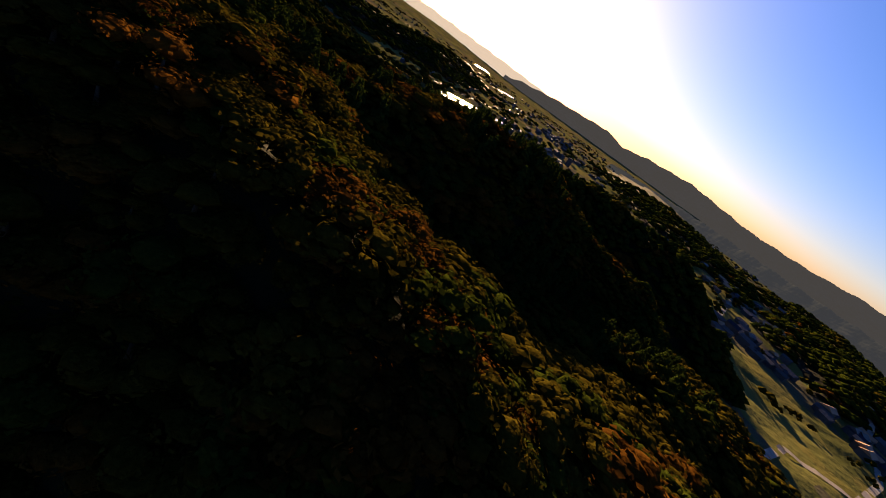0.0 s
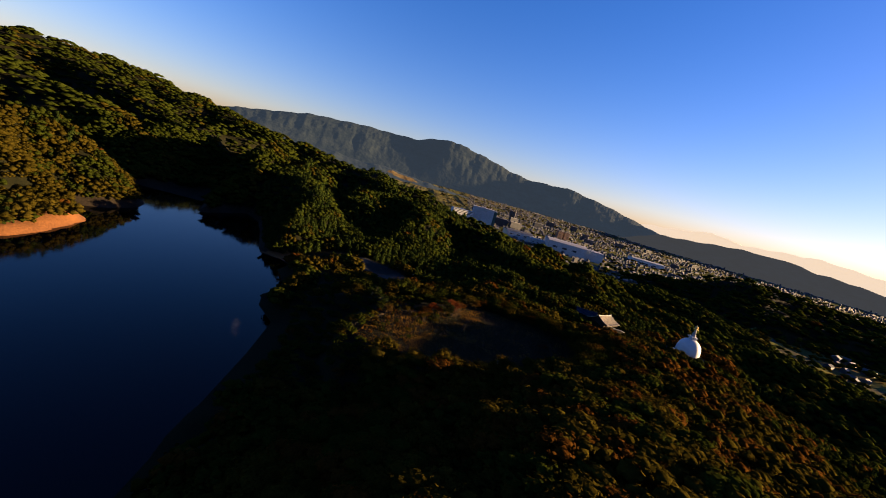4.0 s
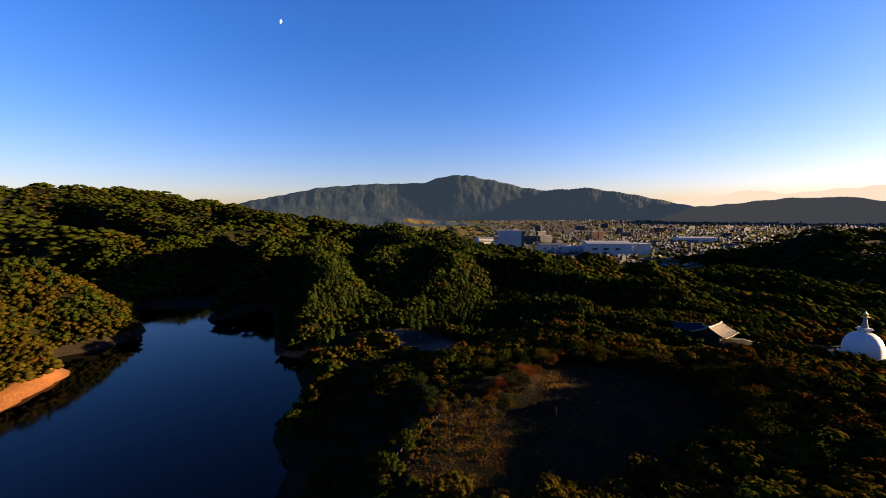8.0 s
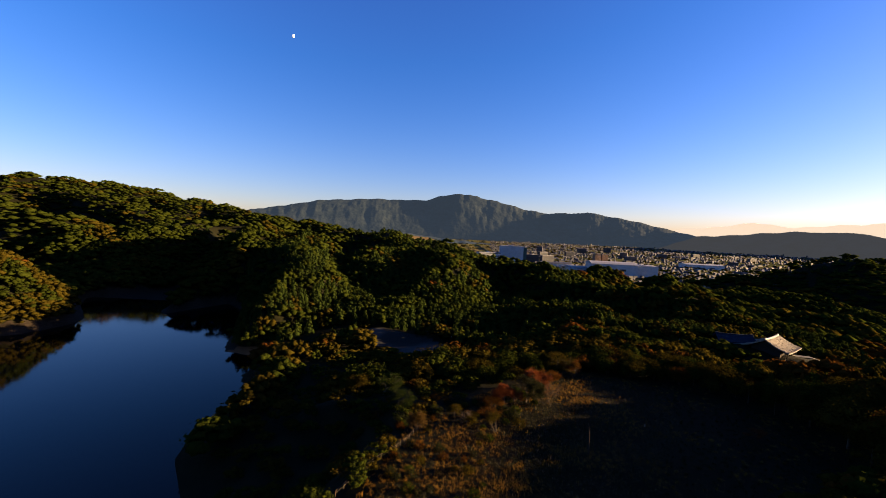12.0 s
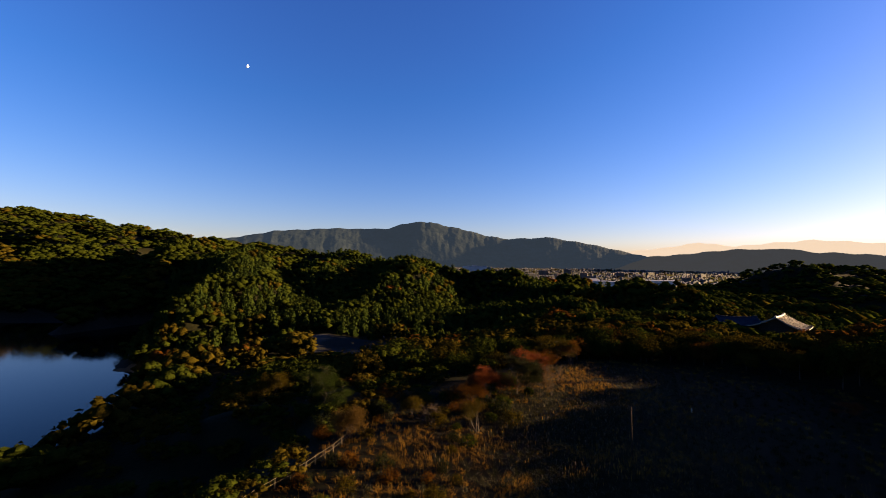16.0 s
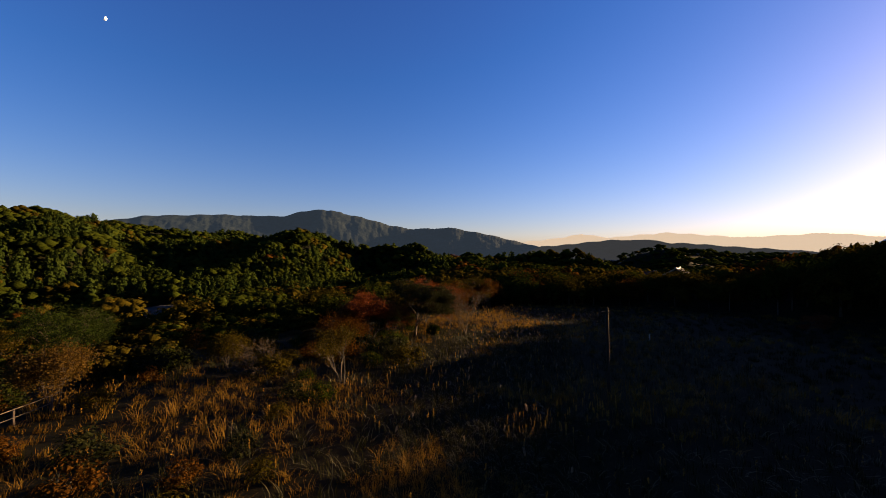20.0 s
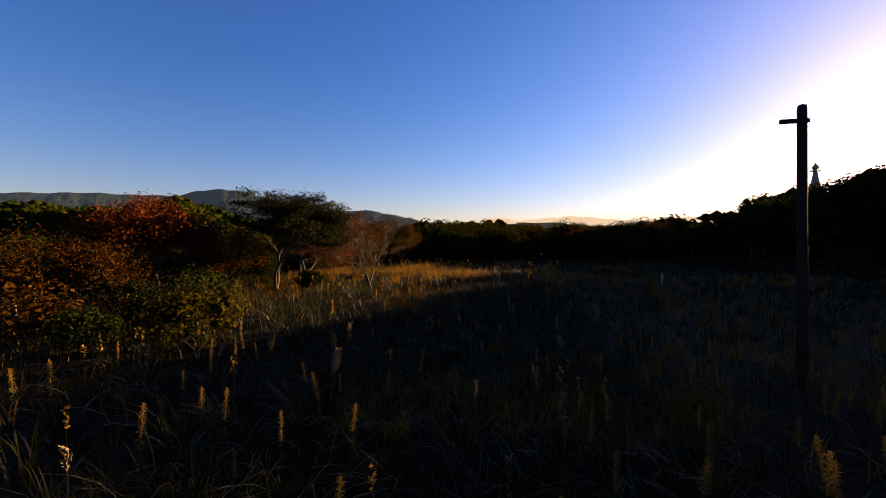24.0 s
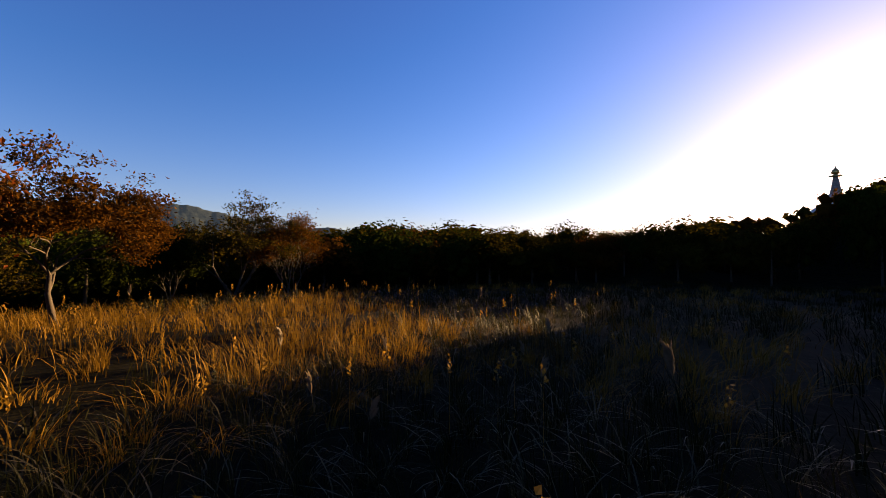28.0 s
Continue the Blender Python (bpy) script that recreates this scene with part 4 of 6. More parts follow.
# ---------------------------------------------------------------- white pagoda
def pagoda():
    p = empty("pagoda", pose(198.2, 197.3, 1.5, 0, 0, 0), "white domed peace pagoda with a ringed spire on a wooded ridge", "pagoda")
    part("terrace", lathe([(14.4, -1.5), (14.4, 0.6), (14.1, 0.8), (0.5, 0.8)], 64), M_STONE, p, "round pale stone terrace")
    part("plinth", lathe([(10.6, 0.8), (10.6, 2.1), (10.3, 2.3), (0.5, 2.3)], 64), M_WHITE, p)
    part("parapet", lathe([(14.1, 0.8), (14.1, 1.9), (13.8, 1.9), (13.8, 0.8)], 64), M_WHITE, p)
    dome = part("dome", lathe([(7.4, 2.3), (7.4, 5.6), (7.6, 5.6), (7.6, 6.1), (7.35, 6.1), (7.4, 8.2), (7.3, 10.2), (6.9, 12.3), (6.1, 14.1), (5.0, 15.5), (3.7, 16.5), (2.3, 17.0), (0.2, 17.2)], 72), M_WHITE, p, smooth=True)
    mod = dome.modifiers.new("crisp", "EDGE_SPLIT")
    mod.split_angle = radians(35)
    part("band", lathe([(7.4, 3.2), (7.62, 3.2), (7.62, 3.6), (7.4, 3.6)], 72), M_WHITE, dome)
    bm_ = bmesh.new()
    box(bm_, -1.7, -1.7, 16.6, 1.7, 1.7, 18.4, 0.1)
    box(bm_, -2.3, -2.3, 18.4, 2.3, 2.3, 18.9, 0.1)
    box(bm_, -1.9, -1.9, 18.9, 1.9, 1.9, 19.3, 0.1)
    part("harmika", bm_, M_WHITE, p, "square white crown below the spire")
    ring = [(1.45, 19.3)]
    for i in range(7):
        r_ = 1.35 - 0.13 * i
        ring += [(r_, 19.5 + 0.72 * i), (r_ * 0.98, 19.95 + 0.72 * i), (r_ * 0.84, 20.0 + 0.72 * i), (r_ * 0.84, 20.2 + 0.72 * i)]
    part("spire", lathe(ring + [(0.45, 24.5)], 32), M_SPIRE, p, "ringed tapering pale spire")
    part("parasol", lathe([(0.35, 24.2), (1.5, 24.35), (1.45, 24.6), (0.4, 24.85)], 32), M_BRASS, p, "gilt disc on the spire")
    part("finial", lathe([(0.4, 24.8), (0.85, 25.2), (0.95, 25.7), (0.6, 26.2), (0.2, 26.7), (0.05, 27.3)], 24), M_BRASS, p, "gilt finial", True)
    for k in range(4):
        a = 45 + 90 * k + 168
        m = Matrix.Rotation(radians(a), 4, "Z")
        bm_ = bmesh.new()
        box(bm_, 7.2, -1.75, 2.3, 8.7, -1.25, 5.4, 0.08)
        box(bm_, 7.2, 1.25, 2.3, 8.7, 1.75, 5.4, 0.08)
        for i in range(8):
            t0, t1 = math.pi * i / 8, math.pi * (i + 1) / 8
            v = []
            for rr in (1.25, 1.75):
                for t in (t0, t1):
                    for xx in (7.0, 8.7):
                        v.append(bm_.verts.new((xx, rr * math.cos(t), 5.3 + rr * 0.8 * math.sin(t))))
            for q in ((1, 3, 7, 5), (4, 5, 7, 6), (0, 2, 3, 1), (0, 4, 6, 2)):
                bm_.faces.new([v[j] for j in q])
        bmesh.ops.transform(bm_, matrix=m, verts=bm_.verts)
        arch = part("niche", bm_, M_WHITE, p, "arched white niche frame")
        # Solid dark block, its colour in place of the niche's shade.
        bm_ = bmesh.new()
        box(bm_, 7.6, -1.25, 2.4, 8.14, 1.25, 6.2)
        bmesh.ops.transform(bm_, matrix=m, verts=bm_.verts)
        part("recess", bm_, M_DARK, arch, "dark block standing in for shade in the niche")
        bm_ = bmesh.new()
        box(bm_, 8.1, -0.5, 2.4, 8.5, 0.5, 4.6, 0.2)
        bmesh.ops.transform(bm_, matrix=m, verts=bm_.verts)
        part("niche_figure", bm_, M_BRASS, arch, "plain gilt shape in the niche")


pagoda()


# ---------------------------------------------------------------- utility pole
def utility_pole():
    p = empty("utility_pole", pose(40.3, 150.6, -1.0, 0.6, -1.2, -37), "old dark wooden utility pole standing in the meadow", "pole")
    part("shaft", lathe([(0.135, -0.3), (0.13, 1.0), (0.115, 4.0), (0.105, 7.3), (0.09, 7.42), (0.02, 7.45)], 14), M_WOOD, p, smooth=True)
    bm_ = bmesh.new()
    box(bm_, -0.52, -0.05, 6.98, 0.16, 0.05, 7.08, 0.01)
    arm = part("crossarm", bm_, M_WOOD, p)
    part("insulator", lathe([(0.03, 7.08), (0.05, 7.12), (0.05, 7.2), (0.02, 7.24)], 10), M_STONE, arm)


utility_pole()


# ---------------------------------------------------------------- trees round the meadow
def tube(points, radii, k=6):
    pts = [Vector(p) for p in points]
    v, f = [], []
    for i, (p, rad) in enumerate(zip(pts, radii)):
        t = (pts[min(i + 1, len(pts) - 1)] - pts[max(i - 1, 0)]).normalized()
        a = t.orthogonal().normalized()
        b = t.cross(a)
        for j in range(k):
            w = 2 * math.pi * j / k
            v.append(p + (a * math.cos(w) + b * math.sin(w)) * rad)
    for i in range(len(pts) - 1):
        for j in range(k):
            f.append((i * k + j, i * k + (j + 1) % k, (i + 1) * k + (j + 1) % k, (i + 1) * k + j))
    return np.array(v), np.array(f)


def grow(r, p, d, length, radius, depth, spread, flat, out, tips):
    """Branches: curved tubes that fork; out takes the tubes, tips the ends."""
    pts, rad = [p], [radius]
    steps = 3
    for i in range(steps):
        d = (d + Vector(r.normal(0, 0.16, 3)) + Vector((0, 0, -0.05 if flat and depth < 3 else 0.05))).normalized()
        p = p + d * length / steps
        pts.append(p)
        rad.append(max(0.011, radius * (1 - 0.42 * (i + 1) / steps)))
    out.append(tube(pts, rad, 6 if depth > 2 else 4))
    if depth <= 1:
        tips.append((p, d))
        tips.append((pts[2], d))
        return
    for i in range(r.randint(2, 4) + (depth > 3)):
        side = Vector(r.normal(0, 1, 3))
        side = (side - d * side.dot(d)).normalized()
        nd = (d * math.cos(spread) + side * math.sin(spread) * r.uniform(0.7, 1.3)).normalized()
        if flat:
            nd.z = abs(nd.z) * 0.55 + 0.12
            nd.normalize()
        grow(r, pts[-1 if i else -2], nd, length * r.uniform(0.62, 0.85), rad[-1] * 0.8, depth - 1, spread, flat, out, tips)


def leaf_cloud(r, tips, per_tip, radius, size, flat, narrow):
    at, outward = [], []
    for p, d in tips:
        q = r.normal(0, 1, (per_tip, 3)) * (radius, radius, radius * (0.35 if flat else 0.8))
        at.append(np.array(p) + q)
        n = directions(r, per_tip, 0.9 if flat else 0.3)
        outward.append(n)
    return tufts(r, np.concatenate(at), np.concatenate(outward), size, narrow)


def meadow_tree(name, x, y, height, stems, depth, spread, flat, leaves, leaf_mat, bark, label, seed, per_tip=14, radius=0.35, size=0.085, lean=(0, 0), narrow=0.48):
    r = np.random.RandomState(seed)
    z = float(ground_z(x, y))
    t = empty(name, pose(x, y, z - 0.1), label, "tree", "trees round the meadow")
    tips_all, tops = [], []
    made_ = []
    for s in range(stems):
        a = 2 * math.pi * s / stems + r.uniform(0, 1)
        tilt = 0.12 if stems == 1 else r.uniform(0.25, 0.5)
        d = Vector((math.cos(a) * tilt + lean[0], math.sin(a) * tilt + lean[1], 1)).normalized()
        out, tips = [], []
        grow(r, Vector((0.12 * s, 0.05 * s, 0)), d, height * 0.34, height * 0.021 / (1 + 0.25 * (stems - 1)), depth, spread, flat, out, tips)
        made_.append(out)
        tips_all += tips
    top = max(p.z for p, _ in tips_all) + 0.2
    k = height / top
    for i, out in enumerate(made_):
        v, f = out[0]
        stem_ = new("trunk", mesh_np("trunk", v * k, f, (bark,), True))
        stem_.parent = t
        lv, lf, n = [], [], 0
        for vv, ff in out[1:]:
            lv.append(vv * k)
            lf.append(ff + n)
            n += len(vv)
        ob = new("branchwork", mesh_np("branchwork", np.concatenate(lv), np.concatenate(lf), (bark,), True))
        ob.parent = stem_
    if leaves:
        keep = [tips_all[i] for i in r.permutation(len(tips_all))[: int(leaves * len(tips_all))]]
        v, f = leaf_cloud(r, [(Vector(p) * k, d) for p, d in keep], per_tip, radius, size, flat, narrow)
        c = new("crown", mesh_np("crown", v, f, (leaf_mat,)))
        c.parent = t
    return t


meadow_tree("maple_tree", 24.6, 177.0, 6.8, 2, 6, 0.5, False, 0.95, M_LEAF_RED, M_BARK, "dark red autumn tree with low stems by the meadow", 301, 26, 0.42, 0.095)
meadow_tree("maple_tree", 35.6, 188.8, 8.0, 2, 6, 0.58, False, 1.0, M_LEAF_RED, M_BARK, "broad orange-red autumn tree behind the silk tree", 361, 22, 0.4, 0.095)
meadow_tree("maple_tree", 20.5, 174.0, 4.6, 3, 5, 0.55, False, 0.9, M_LEAF_RUST, M_BARK, "low rust-brown autumn tree in the thicket", 341, 26, 0.45, 0.07)
meadow_tree("silk_tree", 31.6, 180.4, 8.6, 2, 6, 0.66, True, 0.7, M_LEAF_SILK, M_BARK_PALE, "wide flat-topped silk tree with feathery dark leaves", 322, 44, 0.36, 0.105, narrow=0.34)
meadow_tree("shrub_tree", 29.0, 183.0, 4.0, 3, 5, 0.6, False, 1.0, M_LEAF_GREEN, M_BARK, "leafy green shrub under the silk tree", 303, 30, 0.4, 0.08)
meadow_tree("shrub_tree", 33.6, 178.4, 1.7, 5, 4, 0.7, False, 1.0, M_LEAF_GREEN, M_BARK, "low broad-leaved green bush at the foot of the silk tree", 343, 30, 0.22, 0.09)
meadow_tree("thin_tree", 38.5, 178.2, 6.8, 3, 6, 0.55, False, 0.10, M_LEAF_RUST, M_BARK, "half-bare tree with thin twisted branches and few rust leaves", 314, 14, 0.16, 0.065, (-0.12, 0.05))
meadow_tree("thin_tree", 36.0, 178.0, 4.0, 2, 5, 0.5, False, 0.45, M_LEAF_GOLD, M_BARK, "slender sapling with yellow-green leaves beside the bare tree", 344, 9, 0.24, 0.062)
meadow_tree("cherry_tree", 41.9, 192.7, 7.3, 1, 7, 0.6, True, 0.85, M_LEAF_RUST, M_BARK, "spreading cherry tree with rust-orange leaves in tiers", 352, 14, 0.3, 0.075)
meadow_tree("cherry_tree", 37.0, 199.0, 5.6, 2, 5, 0.6, True, 1.0, M_LEAF_OLIVE, M_BARK, "smaller brown-green cherry tree behind the meadow", 336, 22, 0.5, 0.08)
meadow_tree("brush_tree", 53.5, 204.0, 7.0, 6, 5, 0.36, False, 0.8, M_LEAF_RUST, M_BARK, "brushy many-stemmed tree with brown leaves and bare poles", 307, 16, 0.3, 0.085)
meadow_tree("brush_tree", 50.0, 206.0, 8.2, 3, 5, 0.45, True, 0.75, M_LEAF_OLIVE, M_BARK, "thin tree with tiered olive leaves and bare top twigs", 308, 26, 0.36, 0.095)
meadow_tree("brush_tree", 45.8, 203.5, 4.6, 3, 5, 0.5, False, 1.0, M_LEAF_GREEN, M_BARK, "dark green bush closing the meadow's edge", 347, 26, 0.4, 0.09)
meadow_tree("pole_tree", 19.3, 160.5, 5.4, 4, 4, 0.16, False, 1.0, M_LEAF_OLIVE, M_BARK, "narrow upright shrub with yellow-green leaves", 309, 26, 0.28, 0.07)
meadow_tree("bare_shrub", 12.3, 165.0, 4.0, 4, 5, 0.5, False, 0.12, M_LEAF_GOLD, M_BARK_PALE, "bare grey shrub with a fan of thin branches", 310, 4, 0.2, 0.06)
meadow_tree("bare_shrub", 9.0, 168.0, 3.8, 3, 5, 0.55, False, 0.9, M_LEAF_OLIVE, M_BARK, "low spreading shrub with yellowing leaves", 311, 14, 0.35, 0.08)
meadow_tree("white_stem_tree", -1.0, 160.0, 5.0, 4, 5, 0.5, False, 1.0, M_LEAF_GOLD, M_BARK_PALE, "leafy yellow tree with pale forked stems by the fence", 312, 12, 0.4, 0.085)
meadow_tree("pine_tree", -8.0, 171.0, 8.0, 1, 6, 0.6, True, 1.0, M_CONIFER, M_BARK_PALE, "tall open pine with flat layered branches", 313, 26, 0.45, 0.09, narrow=0.3)
meadow_tree("pine_tree", -14.0, 186.0, 7.4, 1, 6, 0.6, True, 1.0, M_CONIFER, M_BARK, "open pine with flat layered branches above the shore", 316, 26, 0.45, 0.09, narrow=0.3)
meadow_tree("camphor_tree", -24.0, 194.0, 7.6, 2, 5, 0.55, False, 1.0, M_LEAF_OLIVE, M_BARK, "rounded olive tree above the shore", 317, 22, 0.55, 0.12)
meadow_tree("maple_tree", 88.0, 163.0, 3.6, 2, 5, 0.55, True, 1.0, M_LEAF_RED, M_BARK, "small red-leaved tree alone in the shaded meadow", 318, 12, 0.3, 0.08)


def meadow_bushes():
    """Low bushes scattered over the rough western part of the meadow."""
    r = np.random.RandomState(77)
    looks = [(M_LEAF_OLIVE, "low olive bush in the rough meadow"), (M_LEAF_SILK, "low dark green bush in the rough meadow"), (M_LEAF_RUST, "low rust-brown bush in the rough meadow"), (M_LEAF_GREEN, "low green bush in the rough meadow")]
    masters = []
    for i, (m_, lab) in enumerate(looks):
        v, f = BUSH_B[i]
        t = new("bush")
        tagged(t, lab, "bush", "bushes in the meadow")
        c = new("foliage", mesh_np("foliage", v * (1, 1, 0.95), f, (m_,)))
        s_ = new("stem", trunk_data)
        c.parent, s_.parent = t, t
        masters.append([t, False])
    spots = [(-6 + 26 * r.uniform() ** 1.3, r.uniform(128, 172)) for _ in range(46)] + [(r.uniform(10, 28), r.uniform(164, 182)) for _ in range(22)] + [(r.uniform(-20, 8), r.uniform(168, 190)) for _ in range(16)]
    for x, y in spots:
        if line_distance(np.array([x]), np.array([y]), LOW_PATH)[0] < 7 or line_distance(np.array([x]), np.array([y]), [(-15, 134), (-2, 156), (-0.8, 159.8)])[0] < 1.5:
            continue
        slot_ = masters[r.randint(4)]
        h = r.uniform(1.0, 2.1) * (1.4 if y > 164 else 1)
        m = pose(x, y, float(ground_z(x, y)) - 0.3 * h, 0, 0, r.uniform(0, 360))
        t = slot_[0]
        if slot_[1]:
            t = copy_thing(t, m)
        slot_[1] = True
        t.matrix_basis = m @ Matrix.Diagonal((h * 1.5, h * 1.5, h * 1.25, 1))


LOW_PATH = [(14, 120), (20, 132), (25, 143), (29, 149.6), (36, 159), (45, 171), (52, 181)]
meadow_bushes()


def marker_post():
    t = empty("marker_post", pose(61.8, 167.1, float(ground_z(61.8, 167.1))), "short white marker post in the grass", "post")
    bm_ = bmesh.new()
    box(bm_, -0.07, -0.07, -0.1, 0.07, 0.07, 0.92, 0.02)
    p_ = part("shaft", bm_, M_WHITE, t)
    bm_ = bmesh.new()
    box(bm_, -0.085, -0.085, 0.92, 0.085, 0.085, 0.96, 0.015)
    part("cap", bm_, M_STONE, t)


marker_post()


# ---------------------------------------------------------------- fence by the drop to the lake
def rail_fence():
    line = [(-15.0, 134.0), (-9.3, 144.5), (-5.2, 150.0), (-2.6, 155.4), (-0.8, 159.8)]
    t = empty("fence", pose(0, 0, 0), "pale weathered post and rail fence along the meadow edge", "fence")
    spots = []
    for (ax, ay), (bx, by) in zip(line[:-1], line[1:]):
        n = max(1, round(math.hypot(bx - ax, by - ay) / 2.2))
        spots += [(ax + (bx - ax) * i / n, ay + (by - ay) * i / n) for i in range(n)]
    spots.append(line[-1])
    r = np.random.RandomState(8)
    tops = []
    for x, y in spots:
        z = float(ground_z(x, y))
        bm_ = bmesh.new()
        box(bm_, -0.06, -0.06, -0.2, 0.06, 0.06, 1.25 + r.uniform(-0.05, 0.05), 0.012)
        ob = part("post", bm_, M_FENCE, t)
        ob.matrix_local = pose(x, y, z, r.uniform(-3, 3), r.uniform(-3, 3), r.uniform(0, 90))
        tops.append(Vector((x, y, z)))
    for a, b in zip(tops[:-1], tops[1:]):
        for h in (1.16, 0.62):
            lo, hi = a + Vector((0, 0, h)), b + Vector((0, 0, h))
            v, f = tube([lo, lo.lerp(hi, 0.5) + Vector((0, 0, -0.015)), hi], [0.032, 0.03, 0.032], 6)
            ob = new("rail", mesh_np("rail", v, f, (M_FENCE,), True))
            ob.parent = t


rail_fence()


# ---------------------------------------------------------------- meadow grass


def blades(r, x, y, h, w, lean, az, segs):
    """Arching grass blades as tapered ribbons, in triangles."""
    z = ground_z(x, y) - 0.03
    n = len(x)
    dx, dy = np.cos(az), np.sin(az)
    ts = np.linspace(0, 1, segs + 1)
    rows_ = []
    for t in ts[:-1]:
        reach = lean * h * t * t
        up = h * (t - 0.45 * lean * t * t)
        half = w * (1 - 0.55 * t)
        px, py, pz = x + dx * reach, y + dy * reach, z + up
        rows_ += [np.stack([px - dy * half, py + dx * half, pz], 1), np.stack([px + dy * half, py - dx * half, pz], 1)]
    reach, up = lean * h, h * (1 - 0.45 * lean)
    rows_.append(np.stack([x + dx * reach, y + dy * reach, z + up], 1))
    m = len(rows_)
    v = np.stack(rows_, 1).reshape(-1, 3)
    one = []
    for s in range(segs - 1):
        a = 2 * s
        one += [(a, a + 1, a + 3), (a, a + 3, a + 2)]
    a = 2 * (segs - 1)
    one.append((a, a + 1, a + 2))
    f = (np.array(one)[None] + m * np.arange(n)[:, None, None]).reshape(-1, 3)
    return v, f


def sward():
    r = np.random.RandomState(71)
    green, gold, pale = [], [], []
    for lo, hi, per_m2, segs, wide, tall in ((0, 5.5, 88, 4, 0.008, 0.95), (5.5, 24, 22, 3, 0.014, 1.0), (24, 120, 13, 2, 0.024, 0.85)):
        n = int(per_m2 * 125 * 100)
        x, y = r.uniform(-16, 109, n), r.uniform(110, 210, n)
        # tussocks: blades gather round clump centres
        cell = 0.7 if hi < 10 else 1.3 if hi < 30 else 1.9
        kx, ky = np.floor(x / cell), np.floor(y / cell)
        jx = np.modf(np.abs(np.sin(kx * 12.9 + ky * 78.2) * 43758.5))[0]
        jy = np.modf(np.abs(np.sin(kx * 39.3 + ky * 11.1) * 24634.6))[0]
        ccx, ccy = (kx - 0.3 + 1.6 * jx) * cell, (ky - 0.3 + 1.6 * jy) * cell
        pull = r.uniform(0.2, 0.95 if hi < 30 else 0.75, n)
        x, y = ccx + (x - ccx) * pull, ccy + (y - ccy) * pull
        d = line_distance(x, y, LOW_PATH)
        f = edge_distance(x, y, FIELD)
        keep = (d >= lo) & (d < hi) & (f > -3)
        keep &= (hi > 10) | (y > 137) | (r.uniform(size=n) < 0.3)
        for hx, hy in HERO_SPOTS:
            keep &= np.hypot(x - hx, y - hy) > 0.35
        x, y, jx, jy, ccx, ccy = x[keep], y[keep], jx[keep], jy[keep], ccx[keep], ccy[keep]
        patch = wavy(x, y, 26, 72)
        h = tall * r.uniform(0.45, 1.1, len(x)) * (0.72 + 0.45 * jx) * (1 + 0.15 * patch)
        az = np.arctan2(y - ccy, x - ccx) + r.normal(0, 0.7, len(x))
        lean = np.clip(r.uniform(0.15, 1.05, len(x)) + 0.3 * (jy - 0.5), 0.05, 1.15)
        # The greener spot round (27, 167) stands in for shade by its colour.
        is_gold = (patch + 0.8 * (jy - 0.5) + 0.5 * (x < 24) + 0.9 * np.exp(-(np.hypot(x - 45, y - 188) / 10) ** 2) - 1.2 * np.exp(-(np.hypot(x - 27, y - 167) / 6) ** 2)) > 0.30
        is_pale = ~is_gold & (r.uniform(size=len(x)) < 0.13) & (hi < 30)
        lean = np.where(is_pale, r.uniform(0.75, 1.2, len(x)), lean)
        for s, into in ((is_gold, gold), (~is_gold & ~is_pale, green), (is_pale, pale)):
            if s.any():
                into.append(blades(r, x[s], y[s], h[s], wide * (1.5 if into is pale else 1.0) * r.uniform(0.7, 1.3, s.sum()), lean[s], az[s], segs))
    v, f = joined(green)
    tagged(new("meadow_grass", mesh_np("meadow_grass", v, f, (M_GRASS,))), "tall tussocky green meadow grass with arching blades", "grass", kind="stuff")
    v, f = joined(pale)
    tagged(new("pale_grass", mesh_np("pale_grass", v, f, (M_GRASS_PALE,))), "thin arching grass blades, sky glint put into their pale colour", "grass", kind="stuff")
    v, f = joined(gold)
    tagged(new("dry_grass", mesh_np("dry_grass", v, f, (M_GRASS_GOLD,))), "dry golden-brown grass patches in the meadow", "grass", kind="stuff")


sward()


